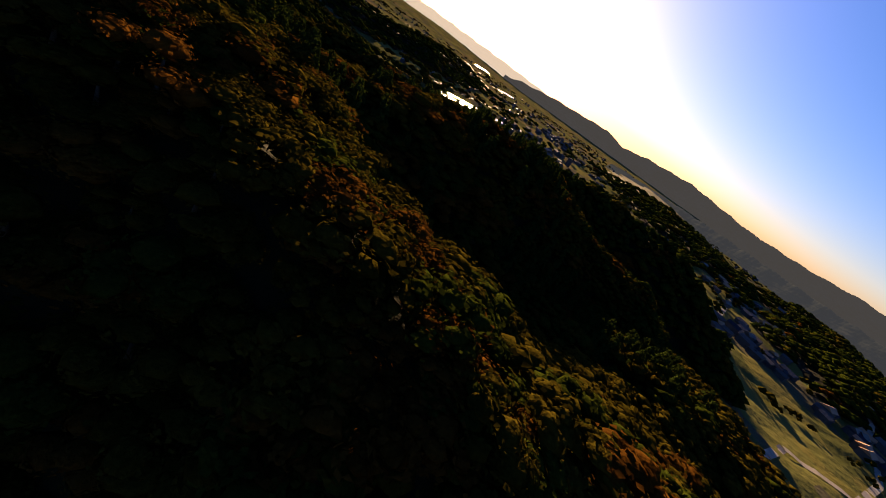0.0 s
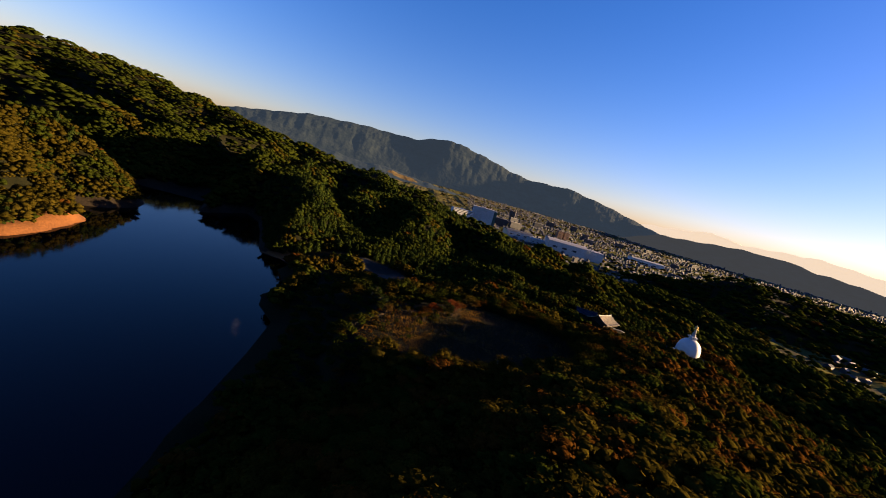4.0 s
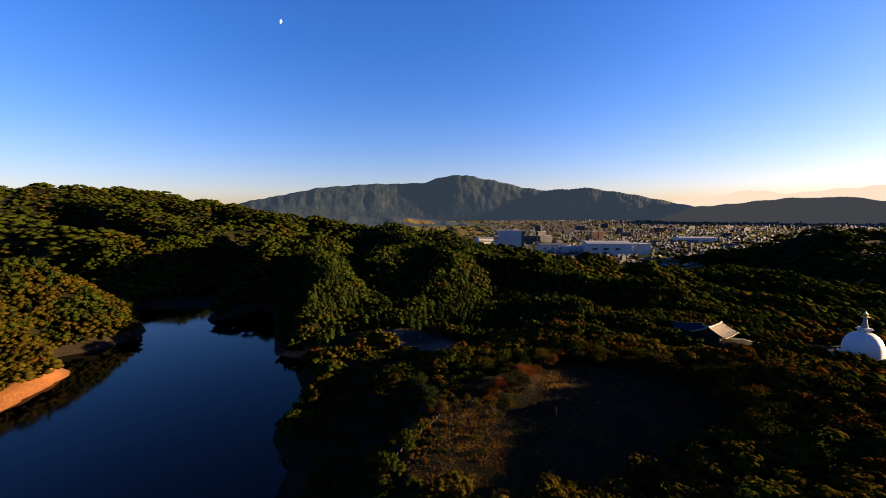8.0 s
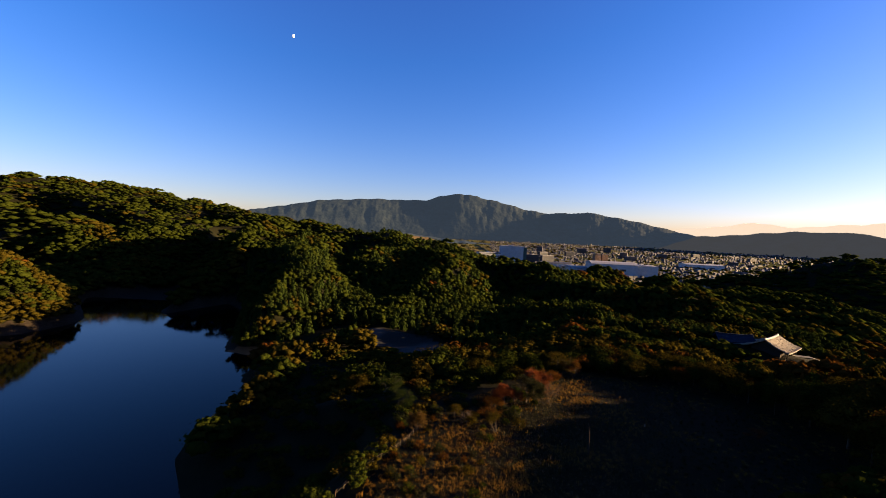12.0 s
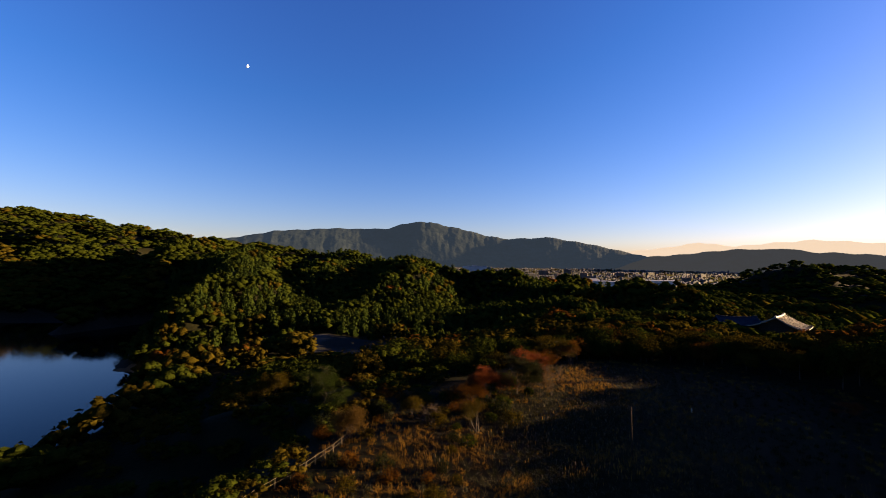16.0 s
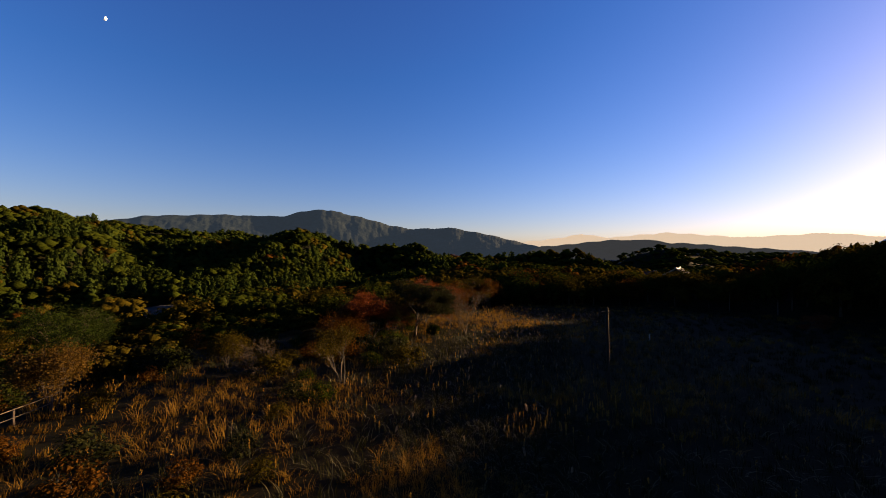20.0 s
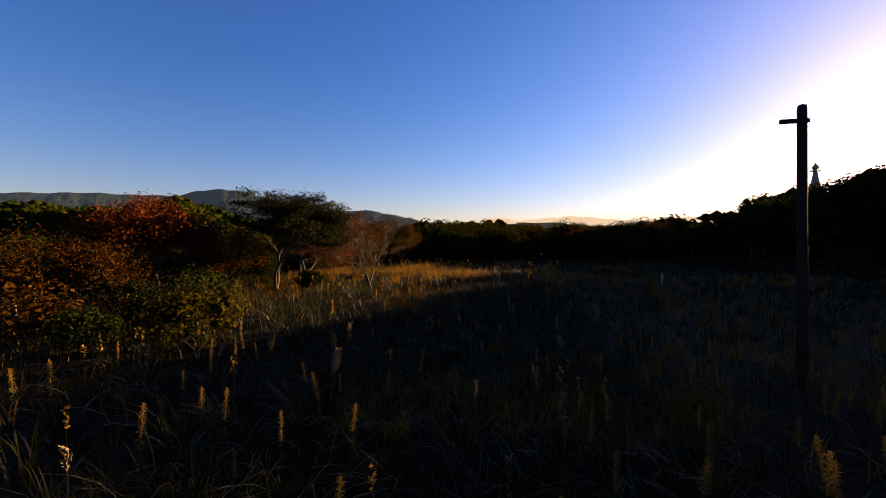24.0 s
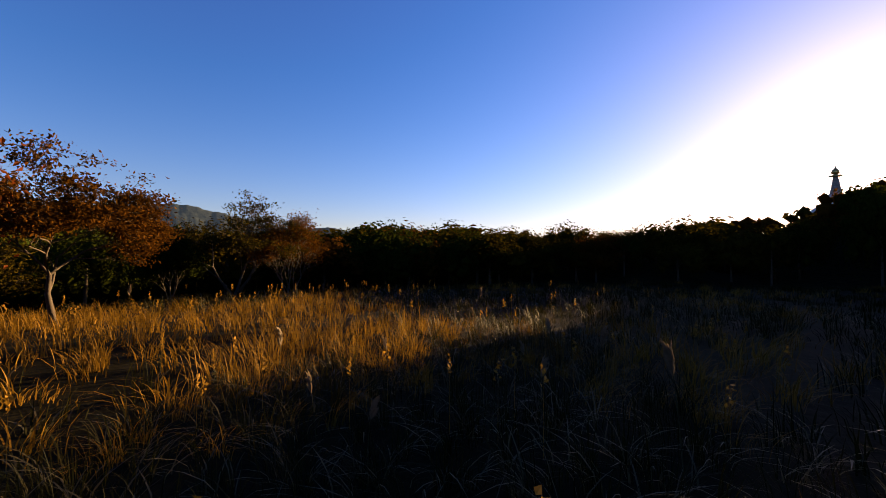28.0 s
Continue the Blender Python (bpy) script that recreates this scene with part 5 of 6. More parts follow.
# ---------------------------------------------------------------- goldenrod and plume grass
def goldenrod_parts(seed):
    r = np.random.RandomState(seed)
    h = 1.0
    bend = r.uniform(-0.06, 0.06, 2)
    pts = [(bend[0] * t * t, bend[1] * t * t, h * t) for t in np.linspace(0, 1, 6)]
    stem = [tube(pts, [0.006, 0.006, 0.005, 0.005, 0.004, 0.002], 4)]
    tri = [(v, np.concatenate([f[:, [0, 1, 2]], f[:, [0, 2, 3]]])) for v, f in stem]
    for i in range(34):
        t = r.uniform(0.12, 0.74)
        a = r.uniform(0, 2 * np.pi)
        p = np.array([bend[0] * t * t, bend[1] * t * t, t])
        d = np.array([np.cos(a), np.sin(a), 0.25])
        s = np.array([-np.sin(a), np.cos(a), 0]) * 0.008
        ln = r.uniform(0.06, 0.11) * (1.1 - 0.5 * t)
        v = np.array([p, p + d * ln * 0.5 + s, p + d * ln + (0, 0, -0.04), p + d * ln * 0.5 - s])
        tri.append((v, np.array([(0, 1, 2), (0, 2, 3)])))
    stem_v, stem_f = joined(tri)
    # the head's own axis and side twigs carry the florets
    ax_v, ax_f = tube([(bend[0] * t * t, bend[1] * t * t, t) for t in np.linspace(0.55, 1.005, 5)], [0.0065, 0.006, 0.0055, 0.005, 0.003], 4)
    flo = [(ax_v, np.concatenate([ax_f[:, [0, 1, 2]], ax_f[:, [0, 2, 3]]]))]
    for i in range(44):
        t = 0.56 + 0.44 * (i / 44)
        a = i * 2.4 + r.uniform(-0.3, 0.3)
        ln = (0.062 * math.sqrt(max(0.0, 1.02 - t) / 0.46) + 0.008) * r.uniform(0.7, 1.25)
        base = np.array([bend[0] * t * t, bend[1] * t * t, t])
        arc = [base + np.array([np.cos(a), np.sin(a), 0]) * ln * u + (0, 0, 0.9 * ln * u - 0.5 * ln * u * u) for u in (0, 0.5, 1)]
        wide = np.array([-np.sin(a), np.cos(a), 0]) * 0.002
        flo.append((np.array([arc[0] - wide, arc[0] + wide, arc[1] - wide, arc[1] + wide, arc[2]]), np.array([(0, 1, 3), (0, 3, 2), (2, 3, 4)])))
        for j in range(4):
            u = (j + 0.6) / 4
            c = base + np.array([np.cos(a), np.sin(a), 0]) * ln * u + (0, 0, 0.9 * ln * u - 0.5 * ln * u * u)
            dd = directions(r, 3, 0.8)
            flo.append(tufts(r, c + r.normal(0, 0.007, (3, 3)), dd, 0.0058, 0.7))
    fv, ff = joined(flo)
    return (stem_v, stem_f), (fv, ff)


def plume_parts(seed):
    r = np.random.RandomState(seed)
    pts = [(0.10 * t * t, 0, t) for t in np.linspace(0, 1, 6)]
    v, f = tube(pts, [0.005, 0.005, 0.004, 0.004, 0.003, 0.002], 4)
    stem = (v, np.concatenate([f[:, [0, 1, 2]], f[:, [0, 2, 3]]]))
    flo = []
    for i in range(46):
        t = r.uniform(0.80, 1.0)
        p = np.array([0.10 * t * t, 0, t])
        a = r.uniform(0, 2 * np.pi)
        ln = r.uniform(0.08, 0.19)
        d = np.array([np.cos(a) * 0.28 + 0.25, np.sin(a) * 0.28, 0.95])
        s = np.array([-np.sin(a), np.cos(a), 0]) * 0.007
        flo.append((np.array([p, p + d * ln * 0.6 + s, p + d * ln + (0.03, 0, -0.03), p + d * ln * 0.6 - s]), np.array([(0, 1, 2), (0, 2, 3)])))
    return stem, joined(flo)


def weeds():
    r = np.random.RandomState(81)
    masters = []
    for i in range(4):
        (sv, sf), (fv, ff) = goldenrod_parts(400 + i)
        t = new("goldenrod")
        tagged(t, "tall goldenrod with a branched yellow flower head", "weed", "goldenrod in the meadow")
        a = new("stem", mesh_np("stem", sv, sf, (M_STEM,)))
        b = new("flower_head", mesh_np("flower_head", fv, ff, (M_GOLDENROD,)))
        a.parent, b.parent = t, t
        masters.append([t, False])
    spots = []
    for cx_, cy_, n, sx, sy in ((31.5, 147.2, 46, 2.4, 1.3), (35.5, 148.0, 40, 3.0, 1.8), (31, 153, 26, 3.5, 2.2), (38, 154, 20, 5, 3), (31.6, 154.0, 9, 1.0, 0.5), (28.0, 160.5, 9, 2.0, 1.6), (36, 165, 14, 5, 4), (24, 158, 10, 4, 3), (48, 177, 9, 5, 4), (44, 172.5, 4, 1.2, 0.6), (20, 150, 24, 7, 5)):
        for _ in range(n):
            spots.append((r.normal(cx_, sx), r.normal(cy_, sy)))
    for x, y in spots:
        if edge_distance(np.array([x]), np.array([y]), FIELD)[0] < 2:
            continue
        if line_distance(np.array([x]), np.array([y]), LOW_PATH)[0] < 1.2:
            continue
        slot_ = masters[r.randint(4)]
        s = r.uniform(0.9, 1.3)
        m = pose(x, y, float(ground_z(x, y)) - 0.05, r.uniform(-6, 6), r.uniform(-6, 6), r.uniform(0, 360))
        t = slot_[0]
        if slot_[1]:
            t = copy_thing(t, m)
        slot_[1] = True
        t.matrix_basis = m @ Matrix.Diagonal((s, s, s, 1))
    masters = []
    for i in range(3):
        (sv, sf), (fv, ff) = plume_parts(500 + i)
        t = new("plume_grass")
        tagged(t, "tall plume grass stalk with a pale feathery head", "grass", "plume grass in the meadow")
        a = new("stem", mesh_np("stem", sv, sf, (M_STEM,)))
        b = new("plume", mesh_np("plume", fv, ff, (M_PLUME,)))
        a.parent, b.parent = t, t
        masters.append([t, False])
    for i in range(70):
        t_ = r.uniform(0, 1)
        x, y = 22 + 28 * t_ + r.normal(0, 4), 140 + 40 * t_ + r.normal(0, 5)
        if edge_distance(np.array([x]), np.array([y]), FIELD)[0] < 2:
            continue
        slot_ = masters[r.randint(3)]
        s = r.uniform(1.1, 1.7)
        if line_distance(np.array([x]), np.array([y]), LOW_PATH)[0] < 2.2:
            s = min(s, 1.15)
        m = pose(x, y, float(ground_z(x, y)) - 0.05, r.uniform(-5, 5), r.uniform(-5, 5), r.uniform(0, 360))
        t = slot_[0]
        if slot_[1]:
            t = copy_thing(t, m)
        slot_[1] = True
        t.matrix_basis = m @ Matrix.Diagonal((s, s, s, 1))
    # countless seed heads over the rest of the meadow
    n = 1500
    x, y = r.uniform(-8, 70, n), r.uniform(125, 205, n)
    keep = (edge_distance(x, y, FIELD) > 1) & (wavy(x, y, 18, 83) > -0.1)
    x, y = x[keep], y[keep]
    z = ground_z(x, y)
    out = []
    for i in range(len(x)):
        h = r.uniform(0.95, 1.35)
        p = np.array([x[i], y[i], z[i] + h])
        at = p + np.stack([r.normal(0, 0.025, 9), r.normal(0, 0.025, 9), np.linspace(-0.24, 0.06, 9)], 1)
        out.append(tufts(r, at, directions(r, 9, 0.1), 0.045))
        out.append((np.array([p + (0.006, 0, -h), p + (-0.006, 0, -h), p + (0, 0, 0)]), np.array([(0, 1, 2)])))
    v, f = joined(out)
    tagged(new("seed_heads", mesh_np("seed_heads", v, f, (M_GRASS_GOLD,))), "upright dry seed heads standing in the grass", "grass", kind="stuff")


weeds()


# ---------------------------------------------------------------- temple by the pagoda
def gable_roof(w, d, rise, thick=0.35, n=9, m=8):
    """A gabled roof with sagging slopes and lifted gable ends, centred on the origin at the eaves."""
    bm_ = bmesh.new()

    def sheet(drop):
        grid = []
        for j in range(-n, n + 1):
            t = abs(j) / n
            row = []
            for i in range(m + 1):
                u = 2 * i / m - 1
                z = rise * (1 - t) ** 1.45 + 0.45 * abs(u) ** 3
                row.append(bm_.verts.new((u * w / 2 * (1 + 0.03 * t), j / n * d / 2, z - drop)))
            grid.append(row)
        return grid

    up, low = sheet(0), sheet(thick)
    for k in range(2 * n):
        for i in range(m):
            bm_.faces.new((up[k][i], up[k][i + 1], up[k + 1][i + 1], up[k + 1][i]))
            bm_.faces.new((low[k][i], low[k + 1][i], low[k + 1][i + 1], low[k][i + 1]))
        for i in (0, m):
            bm_.faces.new((up[k][i], up[k + 1][i], low[k + 1][i], low[k][i]))
    for k in (0, 2 * n):
        for i in range(m):
            bm_.faces.new((up[k][i], low[k][i], low[k][i + 1], up[k][i + 1]))
    bmesh.ops.recalc_face_normals(bm_, faces=bm_.faces)
    return bm_


def temple(x, y, turn, w, d, wall_h, rise, roof_mat, label, z):
    """A timber hall under a gabled roof with a ridge cap, gable boards, posts and tile ribs."""
    t = empty("temple_hall", pose(x, y, z, 0, 0, turn), label, "temple", "temple halls in the woods")
    bm_ = bmesh.new()
    box(bm_, -w * 0.4, -d * 0.3, -6, w * 0.4, d * 0.3, wall_h + 0.6)
    part("wall", bm_, M_WOOD, t)
    bm_ = gable_roof(w, d, rise)
    bmesh.ops.translate(bm_, vec=(0, 0, wall_h), verts=bm_.verts)
    roof_ = part("roof", bm_, roof_mat, t, "swept tiled roof")
    bm_ = bmesh.new()
    for k in range(10):
        u0, u1 = 2 * k / 10 - 1, 2 * (k + 1) / 10 - 1
        z0 = wall_h + rise + 0.45 * max(abs(u0), abs(u1)) ** 3
        box(bm_, u0 * w / 2, -0.3, z0 - 0.3, u1 * w / 2, 0.3, z0 + 0.4, 0.05)
    part("ridge", bm_, M_SPIRE if roof_mat is M_ROOF_PALE else roof_mat, roof_, "tiled ridge cap")
    for i in range(17):
        u = 2 * i / 16 - 1
        for s_ in (-1, 1):
            pts = []
            for j in range(8):
                q = j / 7
                pts.append((u * w / 2 * (1 + 0.03 * q) * 0.985, s_ * q * d / 2, wall_h + rise * (1 - q) ** 1.45 + 0.45 * abs(u) ** 3 + 0.03))
            v, f = tube(pts, [0.09] * 8, 5)
            rib = new("tile_rib", mesh_np("tile_rib", v, f, (roof_mat,), True))
            rib.parent = roof_
    for sx in (-1, 1):
        bm_ = bmesh.new()
        va = [bm_.verts.new((sx * w * 0.4, s_, wall_h + zz)) for s_, zz in ((-d * 0.33, 0.5), (d * 0.33, 0.5), (0, rise * 0.8))]
        vb = [bm_.verts.new(v.co + Vector((sx * 0.15, 0, 0))) for v in va]
        bm_.faces.new(va)
        bm_.faces.new(vb[::-1])
        for k in range(3):
            bm_.faces.new((va[k], va[(k + 1) % 3], vb[(k + 1) % 3], vb[k]))
        part("gable_board", bm_, M_WOOD, t)
        for k in range(3):
            bm_ = bmesh.new()
            xx = sx * w * (0.42 - 0.16 * k)
            box(bm_, xx - 0.18, -d * 0.42, -6, xx + 0.18, -d * 0.42 + 0.36, wall_h + 0.4, 0.03)
            part("column", bm_, M_WOOD, t)


temple(165.8, 252.0, 36, 20, 18.5, 4.2, 4.4, M_ROOF_PALE, "temple hall with a swept pale gabled roof among trees", -2.0)
temple(156.0, 263.5, -14, 17, 10, 4.0, 2.8, M_ROOF_BLUE, "long temple hall with a dark blue tiled roof among trees", -2.0)


# ---------------------------------------------------------------- roads, lots and ponds
def ribbon(name, pts, width, material, label, lift=0.25):
    v, f, n = [], [], 0
    for (ax, ay), (bx, by) in zip(pts[:-1], pts[1:]):
        steps = max(1, int(math.hypot(bx - ax, by - ay) / 5))
        ux, uy = (bx - ax), (by - ay)
        ln = math.hypot(ux, uy)
        nx, ny = -uy / ln * width / 2, ux / ln * width / 2
        for i in range(steps + 1):
            px, py = ax + ux * i / steps, ay + uy * i / steps
            zz = max(float(ground_z(px + s * nx, py + s * ny)) for s in (-1, 0, 1)) + lift
            v += [(px - nx, py - ny, zz), (px + nx, py + ny, zz)]
            if i:
                k = n + 2 * i
                f.append((k - 2, k, k + 1, k - 1))
        n = len(v)
    return tagged(new(name, mesh_np(name, v, f, (material,))), label, "road", kind="structure")


M_ROAD_PALE = mat("pale_concrete_road", (0.1231, 0.1108, 0.09234), (0.1847, 0.1662, 0.1416), 0.85, 0.1, 0.2, fine=2.0)
ribbon("road_1", ROADS[0], 4.5, M_ROAD_PALE, "narrow pale road above the gravel lot")
ribbon("road_2", ROADS[1], 4.0, M_ASPHALT, "narrow asphalt road through the woods")
ribbon("road_3", ROADS[2], 4.0, M_ASPHALT, "asphalt lane to the pagoda terrace")
ribbon("road_4", [(150, -345), (185, -395), (172, -450), (230, -540), (330, -640), (520, -800)], 6, M_ROAD_PALE, "pale valley road past the fields")
ribbon("road_5", [(420, -480), (600, -620), (820, -780), (1200, -1000)], 7, M_ASPHALT, "asphalt road along the valley floor")
ribbon("road_6", [(640, 1080), (760, 1250), (900, 1400), (1000, 1600), (1300, 1900)], 12, M_ASPHALT, "wide road into the town")
ribbon("road_7", [(560, 250), (700, 330), (850, 360), (1050, 420)], 7, M_ASPHALT, "road through the village in the valley")
ribbon("road_8", [(600, 60), (760, 20), (1000, -100), (1500, -250)], 7, M_ASPHALT, "road across the valley floor beside the pond")


def pond(name, pts, label):
    z = max(float(ground_z(px, py)) for px, py in pts) + 0.4
    bm_ = bmesh.new()
    bm_.faces.new([bm_.verts.new((px, py, z)) for px, py in pts])
    ob = part(name, bm_, M_POND)
    tagged(ob, label, "water", kind="structure")


pond("pond_1", [(672, -18), (700, 2), (740, -30), (790, -70), (850, -140), (862, -168), (838, -160), (790, -118), (735, -78), (690, -48)], "bright pond water reflecting the low sun")
pond("pond_2", [(1800, -90), (1880, -80), (2080, -150), (2150, -210), (2060, -200), (1900, -150)], "far bright pond reflecting the low sun")
pond("pond_3", [(860, 80), (900, 76), (935, 30), (905, 34)], "small bright pond behind the ridge")
pond("pond_4", [(2500, 60), (2620, 90), (2900, 20), (2700, -20)], "far strip of bright water on the plain")


# ---------------------------------------------------------------- town
def gable_house(name, w, d, h, rise, wall_mat, roof_mat, label, category="house", group=""):
    t = new(name)
    tagged(t, label, category, group)
    bm_ = bmesh.new()
    box(bm_, -w / 2, -d / 2, -1, w / 2, d / 2, h)
    part("wall", bm_, wall_mat, t)
    bm_ = bmesh.new()
    o = 0.6
    v = [bm_.verts.new(c) for c in ((-w / 2 - o, -d / 2 - o, h - 0.2), (w / 2 + o, -d / 2 - o, h - 0.2), (w / 2 + o, d / 2 + o, h - 0.2), (-w / 2 - o, d / 2 + o, h - 0.2), (-w / 2 - o, 0, h + rise), (w / 2 + o, 0, h + rise))]
    for q in ((0, 1, 5, 4), (2, 3, 4, 5), (0, 4, 3), (1, 2, 5), (0, 3, 2, 1)):
        bm_.faces.new([v[i] for i in q])
    part("roof", bm_, roof_mat, t)
    for s in (-1, 1):
        for k in (-0.25, 0.25):
            bm_ = bmesh.new()
            box(bm_, k * w - 0.9, s * d / 2 - 0.05, 1.0, k * w + 0.9, s * d / 2 + 0.05, 2.3)
            part("window", bm_, M_GLASS_FAR, t)
    return t


def slab_building(name, x, y, turn, w, d, h, floors, bays, wall_mat, roof_mat, label, category="building", z=None, windows=True, stripes=False):
    """A flat-roofed block with rows of windows, parapet and roof."""
    z = float(ground_z(x, y)) if z is None else z
    t = empty(name, pose(x, y, z, 0, 0, turn), label, category)
    bm_ = bmesh.new()
    box(bm_, -w / 2, -d / 2, -6, w / 2, d / 2, h)
    part("wall", bm_, wall_mat, t)
    bm_ = bmesh.new()
    box(bm_, -w / 2 - 0.3, -d / 2 - 0.3, h, w / 2 + 0.3, d / 2 + 0.3, h + 0.9, 0.1)
    part("roof", bm_, roof_mat, t)
    bm_ = bmesh.new()
    box(bm_, -w * 0.1, -d * 0.2, h + 0.9, w * 0.06, d * 0.2, h + 3.2)
    part("roof_house", bm_, wall_mat, t)
    if windows:
        fh = h / floors
        for s in (-1, 1):
            for fl in range(floors):
                if stripes:
                    bm_ = bmesh.new()
                    box(bm_, -w * 0.47, s * d / 2 - 0.12, fl * fh + fh * 0.35, w * 0.47, s * d / 2 + 0.12, fl * fh + fh * 0.75)
                    part("window_band", bm_, M_GLASS_FAR, t)
                    continue
                for b_ in range(bays):
                    bw = w / bays
                    x0 = -w / 2 + (b_ + 0.2) * bw
                    bm_ = bmesh.new()
                    box(bm_, x0, s * d / 2 - 0.12, fl * fh + fh * 0.32, x0 + bw * 0.6, s * d / 2 + 0.12, fl * fh + fh * 0.78)
                    part("window", bm_, M_GLASS_FAR, t)
    return t


def hall(name, x, y, turn, w, d, h, rise, wall_mat, roof_mat, label, z=None):
    """A large shed with a shallow vaulted roof and wall ribs."""
    z = float(ground_z(x, y)) if z is None else z
    t = empty(name, pose(x, y, z, 0, 0, turn), label, "hall")
    bm_ = bmesh.new()
    box(bm_, -w / 2, -d / 2, -6, w / 2, d / 2, h)
    part("wall", bm_, wall_mat, t)
    bm_ = bmesh.new()
    n = 10
    ring = []
    for i in range(n + 1):
        a = -1 + 2 * i / n
        ring.append((a * (d / 2 + 0.8), h + rise * (1 - a * a)))
    va = [bm_.verts.new((-w / 2 - 0.8, yy, zz)) for yy, zz in ring]
    vb = [bm_.verts.new((w / 2 + 0.8, yy, zz)) for yy, zz in ring]
    for i in range(n):
        bm_.faces.new((va[i], vb[i], vb[i + 1], va[i + 1]))
    bm_.faces.new(va)
    bm_.faces.new(vb[::-1])
    part("roof", bm_, roof_mat, t)
    for i in range(7):
        xx = -w / 2 + w * (i + 0.5) / 7
        bm_ = bmesh.new()
        box(bm_, xx - 0.6, -d / 2 - 0.5, -4, xx + 0.6, -d / 2, h - 1.5)
        part("pilaster", bm_, wall_mat, t)
    for i in range(3):
        xx = -w / 2 + w * (i + 0.75) / 4
        bm_ = bmesh.new()
        box(bm_, xx - w * 0.06, -d / 2 - 0.2, h * 0.45, xx + w * 0.06, -d / 2 + 0.1, h * 0.62)
        part("window", bm_, M_GLASS_FAR, t)
    return t


hall("arena_hall", 462, 1150, -7, 118, 70, 32, 6, M_SHED, M_SHED_ROOF, "large pale grey hall with a shallow white vaulted roof", z=-42)
slab_building("storage_block", 545, 1142, -7, 62, 50, 30, 3, 8, M_SHED, M_SHED_ROOF, "pale windowless storage block joined to the hall", z=-42, windows=False)
slab_building("research_block", 196, 1200, -6, 66, 40, 47, 6, 9, M_SHED, M_SHED_ROOF, "tall white block building with a dark green end", z=-22, windows=False)
slab_building("green_wing", 233, 1198, -6, 10, 42, 45, 6, 2, M_GREEN_WALL, M_SHED_ROOF, "dark green end wing of the white block", z=-22, windows=False)
slab_building("terrace_wing", 130, 1180, 14, 66, 26, 13, 3, 12, M_WHITE, M_SHED_ROOF, "long low white wing with dark window bands", z=-8, stripes=True)
hall("works_hall", 330, 1230, 6, 90, 46, 20, 4, M_SHED, M_ROOF_GREY, "long grey factory hall", z=-40)
hall("works_hall", 385, 1190, 6, 60, 40, 16, 4, M_SHED, M_SHED_ROOF, "pale factory shed with twin roofs", z=-42)
slab_building("apartment_tower", 640, 1720, 8, 26, 22, 44, 10, 5, M_BROWN_WALL, M_STONE, "brown brick apartment tower", z=-48)
slab_building("apartment_tower", 672, 1726, 8, 26, 22, 44, 10, 5, M_BROWN_WALL, M_STONE, "brown brick apartment tower", z=-48)
slab_building("apartment_block", 330, 1560, -8, 60, 14, 34, 8, 12, M_WALL, M_STONE, "pale apartment block in the town", z=-46)
slab_building("apartment_block", 400, 1590, 24, 54, 14, 32, 8, 12, M_WALL, M_STONE, "pale apartment block in the town", z=-46)
slab_building("apartment_block", 268, 1520, 30, 44, 14, 30, 7, 10, M_WALL, M_STONE, "cream apartment block on the slope", z=-40)
hall("store_hall", 985, 1580, -10, 132, 70, 24, 3, M_WHITE, M_SHED_ROOF, "long white store building in the town", z=-47)
slab_building("school_block", 700, 303, -34, 92, 14, 15, 4, 16, M_WHITE, M_STONE, "long white school building with rows of windows")
slab_building("school_wing", 668, 300, -34, 44, 12, 9, 2, 8, M_WHITE, M_ROOF_GREY, "lower white school wing", stripes=True)
slab_building("school_gym", 742, 262, -34, 30, 22, 11, 2, 5, M_SHED, M_ROOF_GREY, "grey school gymnasium with window bands", stripes=True)
for i, (tx, ty, th) in enumerate(((900, 2050, 34), (1120, 2100, 30), (760, 2250, 38), (1350, 2200, 28), (540, 2300, 40), (1000, 2500, 36), (620, 2020, 30), (460, 1900, 32), (1230, 1750, 24), (840, 1850, 28), (1500, 2000, 26), (360, 2100, 30))):
    slab_building("city_block", tx, ty, 17 * i % 60 - 30, 34 + 5 * (i % 4), 16, th, 8, 9, M_WALL, M_STONE, "pale concrete town building with rows of windows", z=-50 + float(plain_rise(tx, ty)), stripes=True)


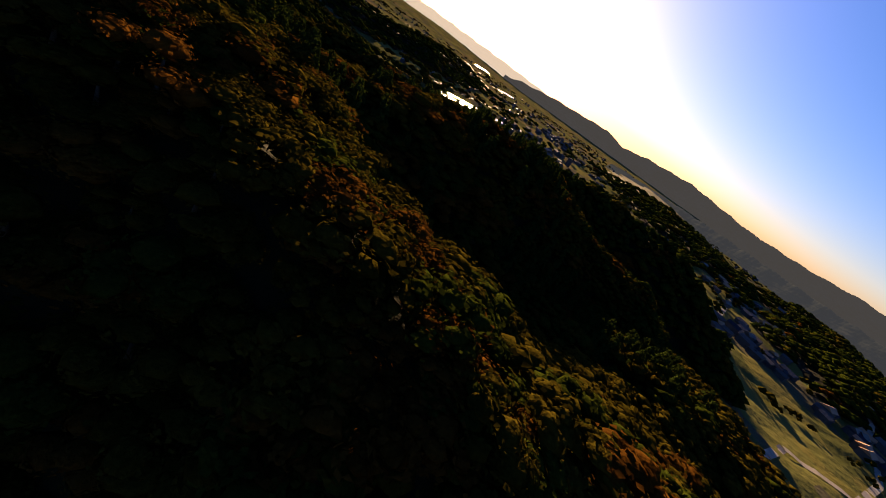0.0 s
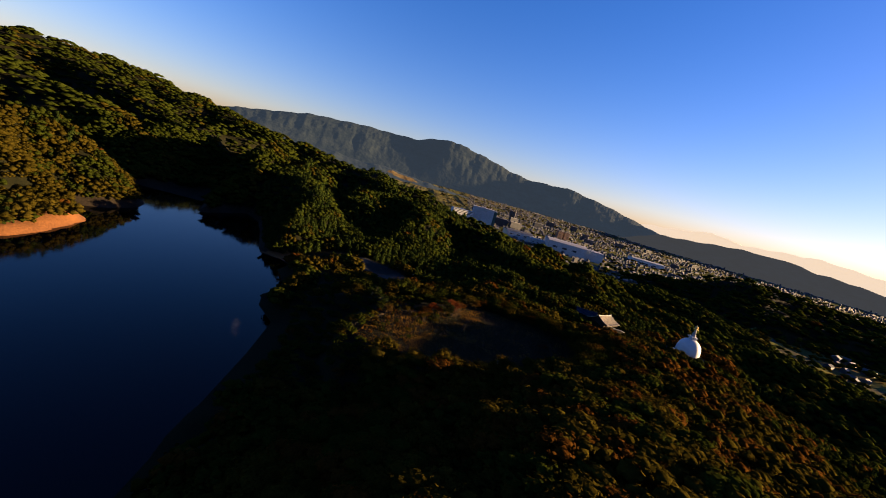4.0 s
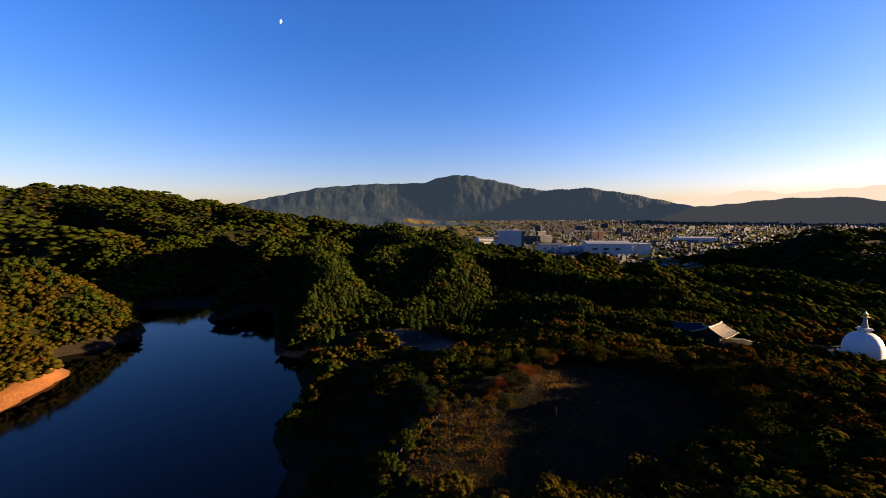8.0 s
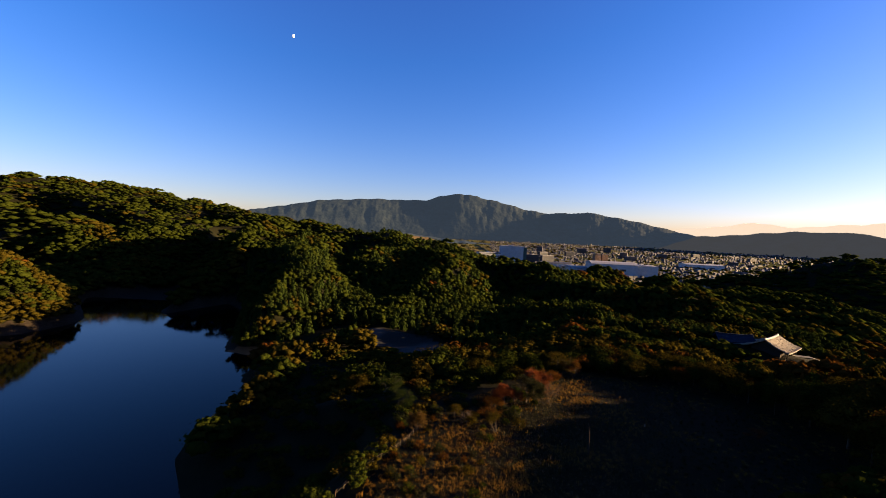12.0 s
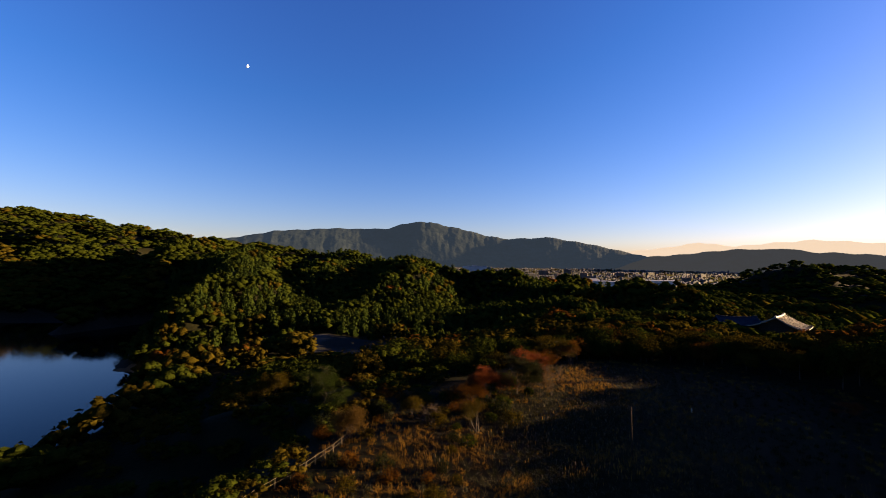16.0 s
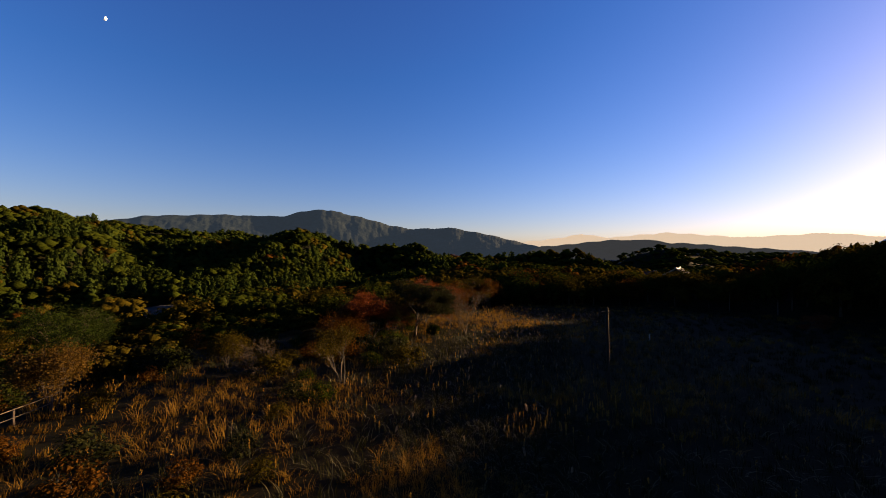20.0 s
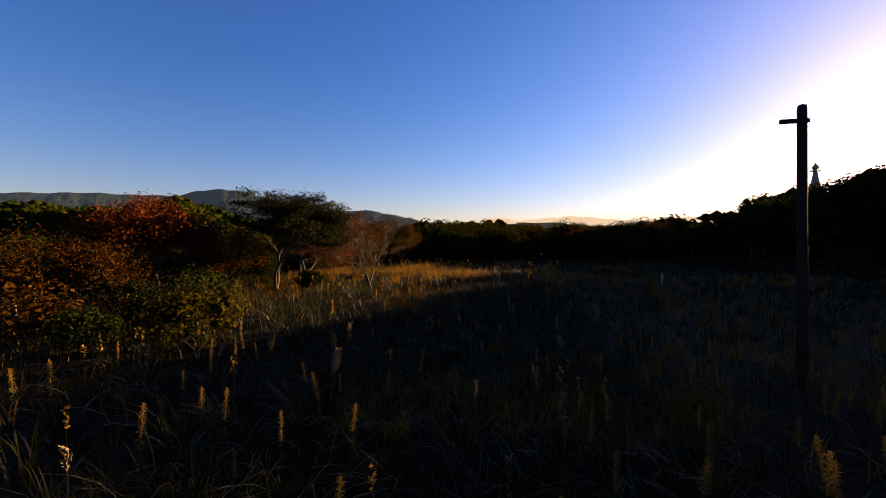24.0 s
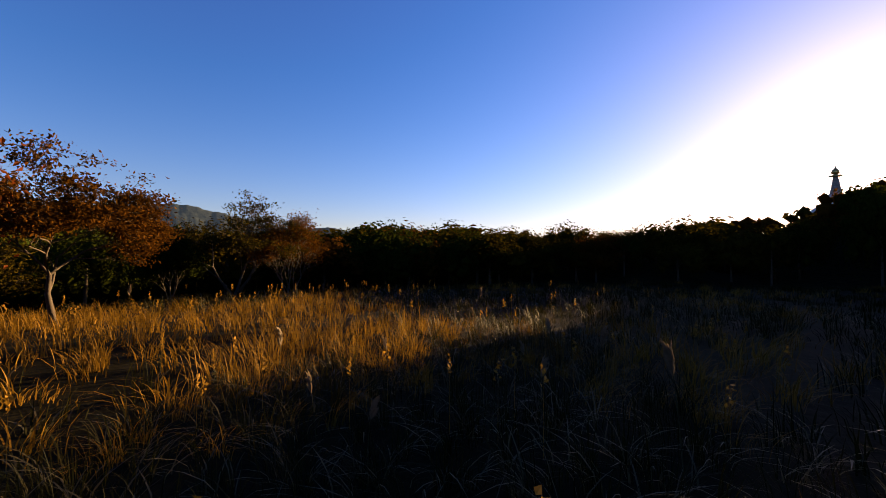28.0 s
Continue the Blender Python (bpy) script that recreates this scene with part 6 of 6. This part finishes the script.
def town_houses():
    r = np.random.RandomState(91)
    masters = []
    looks = [(M_WALL, M_ROOF_GREY, "two-storey house with a grey tiled roof"), (M_WALL, M_ROOF_BLUE, "white house with a dark blue tiled roof"), (M_WALL, M_BROWN_WALL, "cream house with a brown tiled roof"), (M_WALL, M_ROOF_GREY, "pale house with a grey gable roof")]
    for i, (wm, rm, lab) in enumerate(looks):
        masters.append([gable_house("house", 13 + i, 9, 5.8, 2.6, wm, rm, lab + " in the valley village", group="village houses"), False])
    spots = []
    for cx_, cy_, n, sx, sy in ((640, -690, 34, 70, 45), (400, -520, 26, 60, 40), (310, -600, 22, 50, 45), (760, -1000, 36, 90, 60), (800, 540, 26, 80, 60), (1350, -330, 40, 130, 60), (900, -250, 26, 90, 50), (560, 330, 18, 40, 40), (1050, 380, 24, 90, 50)):
        for _ in range(n):
            spots.append((r.normal(cx_, sx), r.normal(cy_, sy)))
    for x, y in spots:
        z = float(ground_z(x, y))
        if z - plain_rise(x, y) > PLAIN_Z + 14:
            continue
        slot_ = masters[r.randint(len(masters))]
        m = pose(x, y, z, 0, 0, r.choice([20, 25, 110, 115, 200, 32]))
        s = r.uniform(0.85, 1.3)
        t = slot_[0]
        if slot_[1]:
            t = copy_thing(t, m)
        slot_[1] = True
        t.matrix_basis = m @ Matrix.Diagonal((s, s, s, 1))
    # the town itself: countless roofs
    n = 9500
    b_ = np.radians(r.uniform(6.5, 62, n))
    rr = 900 + 2850 * r.uniform(0, 1, n) ** 0.85
    x, y = rr * np.sin(b_), rr * np.cos(b_)
    n2 = 1500
    x2, y2 = r.uniform(500, 2600, n2), r.uniform(-1300, 500, n2)
    x, y = np.concatenate([x, x2]), np.concatenate([y, y2])
    z = ground_z(x, y)
    keep = (z - plain_rise(x, y) < PLAIN_Z + 9) & (wavy(x, y, 420, 92) + r.normal(0, 0.35, len(x)) > np.where(y > 700, -0.35, 0.25))
    x, y, z = x[keep], y[keep], z[keep]
    n = len(x)
    w, d, h = r.uniform(5, 12, n) * (1 + (r.uniform(size=n) < 0.08) * 2), r.uniform(5, 8.5, n), r.uniform(3.5, 6, n) * (1 + (r.uniform(size=n) < 0.04) * r.uniform(0.5, 2.2, n))
    rise = np.where(h > 10, 0.4, r.uniform(1.5, 3, n))
    a = r.choice([0.3, 0.35, 1.9, 1.87, 0.6], n)
    c, s = np.cos(a), np.sin(a)
    local = np.array([(-1, -1, 0), (1, -1, 0), (1, 1, 0), (-1, 1, 0), (-1, -1, 1), (1, -1, 1), (1, 1, 1), (-1, 1, 1), (-1, 0, 2), (1, 0, 2)], float)
    V = []
    for lx_, ly_, lz_ in local:
        px, py = lx_ * w / 2, ly_ * d / 2
        pz = np.where(lz_ == 0, -2, np.where(lz_ == 1, h, h + rise))
        V.append(np.stack([x + px * c - py * s, y + px * s + py * c, z + pz], 1))
    V = np.stack(V, 1).reshape(-1, 3)
    wall = np.array([(0, 1, 5), (0, 5, 4), (1, 2, 6), (1, 6, 5), (2, 3, 7), (2, 7, 6), (3, 0, 4), (3, 4, 7), (4, 7, 8), (6, 5, 9)])
    roof = np.array([(4, 5, 9), (4, 9, 8), (6, 7, 8), (6, 8, 9)])
    F = (np.concatenate([wall, roof])[None] + 10 * np.arange(n)[:, None, None]).reshape(-1, 3)
    slots = np.tile(np.r_[np.zeros(len(wall), int), np.ones(len(roof), int)], n)
    tagged(new("town_roofs", mesh_np("town_roofs", V, F, (M_WALL, M_ROOF_GREY), False, slots)), "crowded low houses and roofs of the valley town", "town", kind="stuff")


town_houses()


# trees and hedges between the fields of the valley
def valley_trees():
    r = np.random.RandomState(95)
    n = 9000
    x = np.concatenate([r.uniform(150, 2600, n), r.uniform(100, 2200, n)])
    y = np.concatenate([r.uniform(-1500, 700, n), r.uniform(560, 3400, n)])
    z = ground_z(x, y)
    hilly_side = (x > 420) & (x < 1000) & (y > -60) & (y < 720)
    keep = (z - plain_rise(x, y) < PLAIN_Z + 10) & (wavy(x, y, 240, 96) + 0.5 * wavy(x, y, 70, 97) > np.where(hilly_side, -0.15, 0.32))
    x, y, z = x[keep], y[keep], z[keep]
    h = r.uniform(5, 11, len(x))
    v, f = planted(FAR_B, x, y, z - 0.3, h, h * r.uniform(1.2, 2.2, len(x)), 98)
    tagged(new("valley_trees", mesh_np("valley_trees", v, f, (M_LEAF_OLIVE,))), "hedges and copses between the valley fields", "woods", kind="stuff")


valley_trees()


# a car left on the road above the gravel lot
def parked_car(x, y, turn):
    z = float(ground_z(x, y)) + 0.32
    t = empty("car", pose(x, y, z, 0, 0, turn), "small white car parked on the narrow road", "car")
    bm_ = bmesh.new()
    box(bm_, -2.05, -0.82, 0.28, 2.05, 0.82, 0.85, 0.12)
    body = part("body", bm_, M_WHITE, t)
    bm_ = bmesh.new()
    box(bm_, -1.3, -0.72, 0.85, 0.9, 0.72, 1.42, 0.2)
    part("cabin", bm_, M_WHITE, body)
    for s_ in (-1, 1):
        bm_ = bmesh.new()
        box(bm_, -1.05, s_ * 0.725 - 0.01, 0.92, 0.65, s_ * 0.725 + 0.01, 1.28)
        part("side_window", bm_, M_GLASS_FAR, body)
        for wx in (-1.3, 1.3):
            bm_ = lathe([(0.3, -0.1), (0.32, -0.06), (0.32, 0.06), (0.3, 0.1)], 16)
            bmesh.ops.rotate(bm_, cent=(0, 0, 0), matrix=Matrix.Rotation(radians(90), 3, "X"), verts=bm_.verts)
            bmesh.ops.translate(bm_, vec=(wx, s_ * 0.78, 0.32), verts=bm_.verts)
            part("wheel", bm_, M_DARK, t)


parked_car(40.5, 288.6, -25)
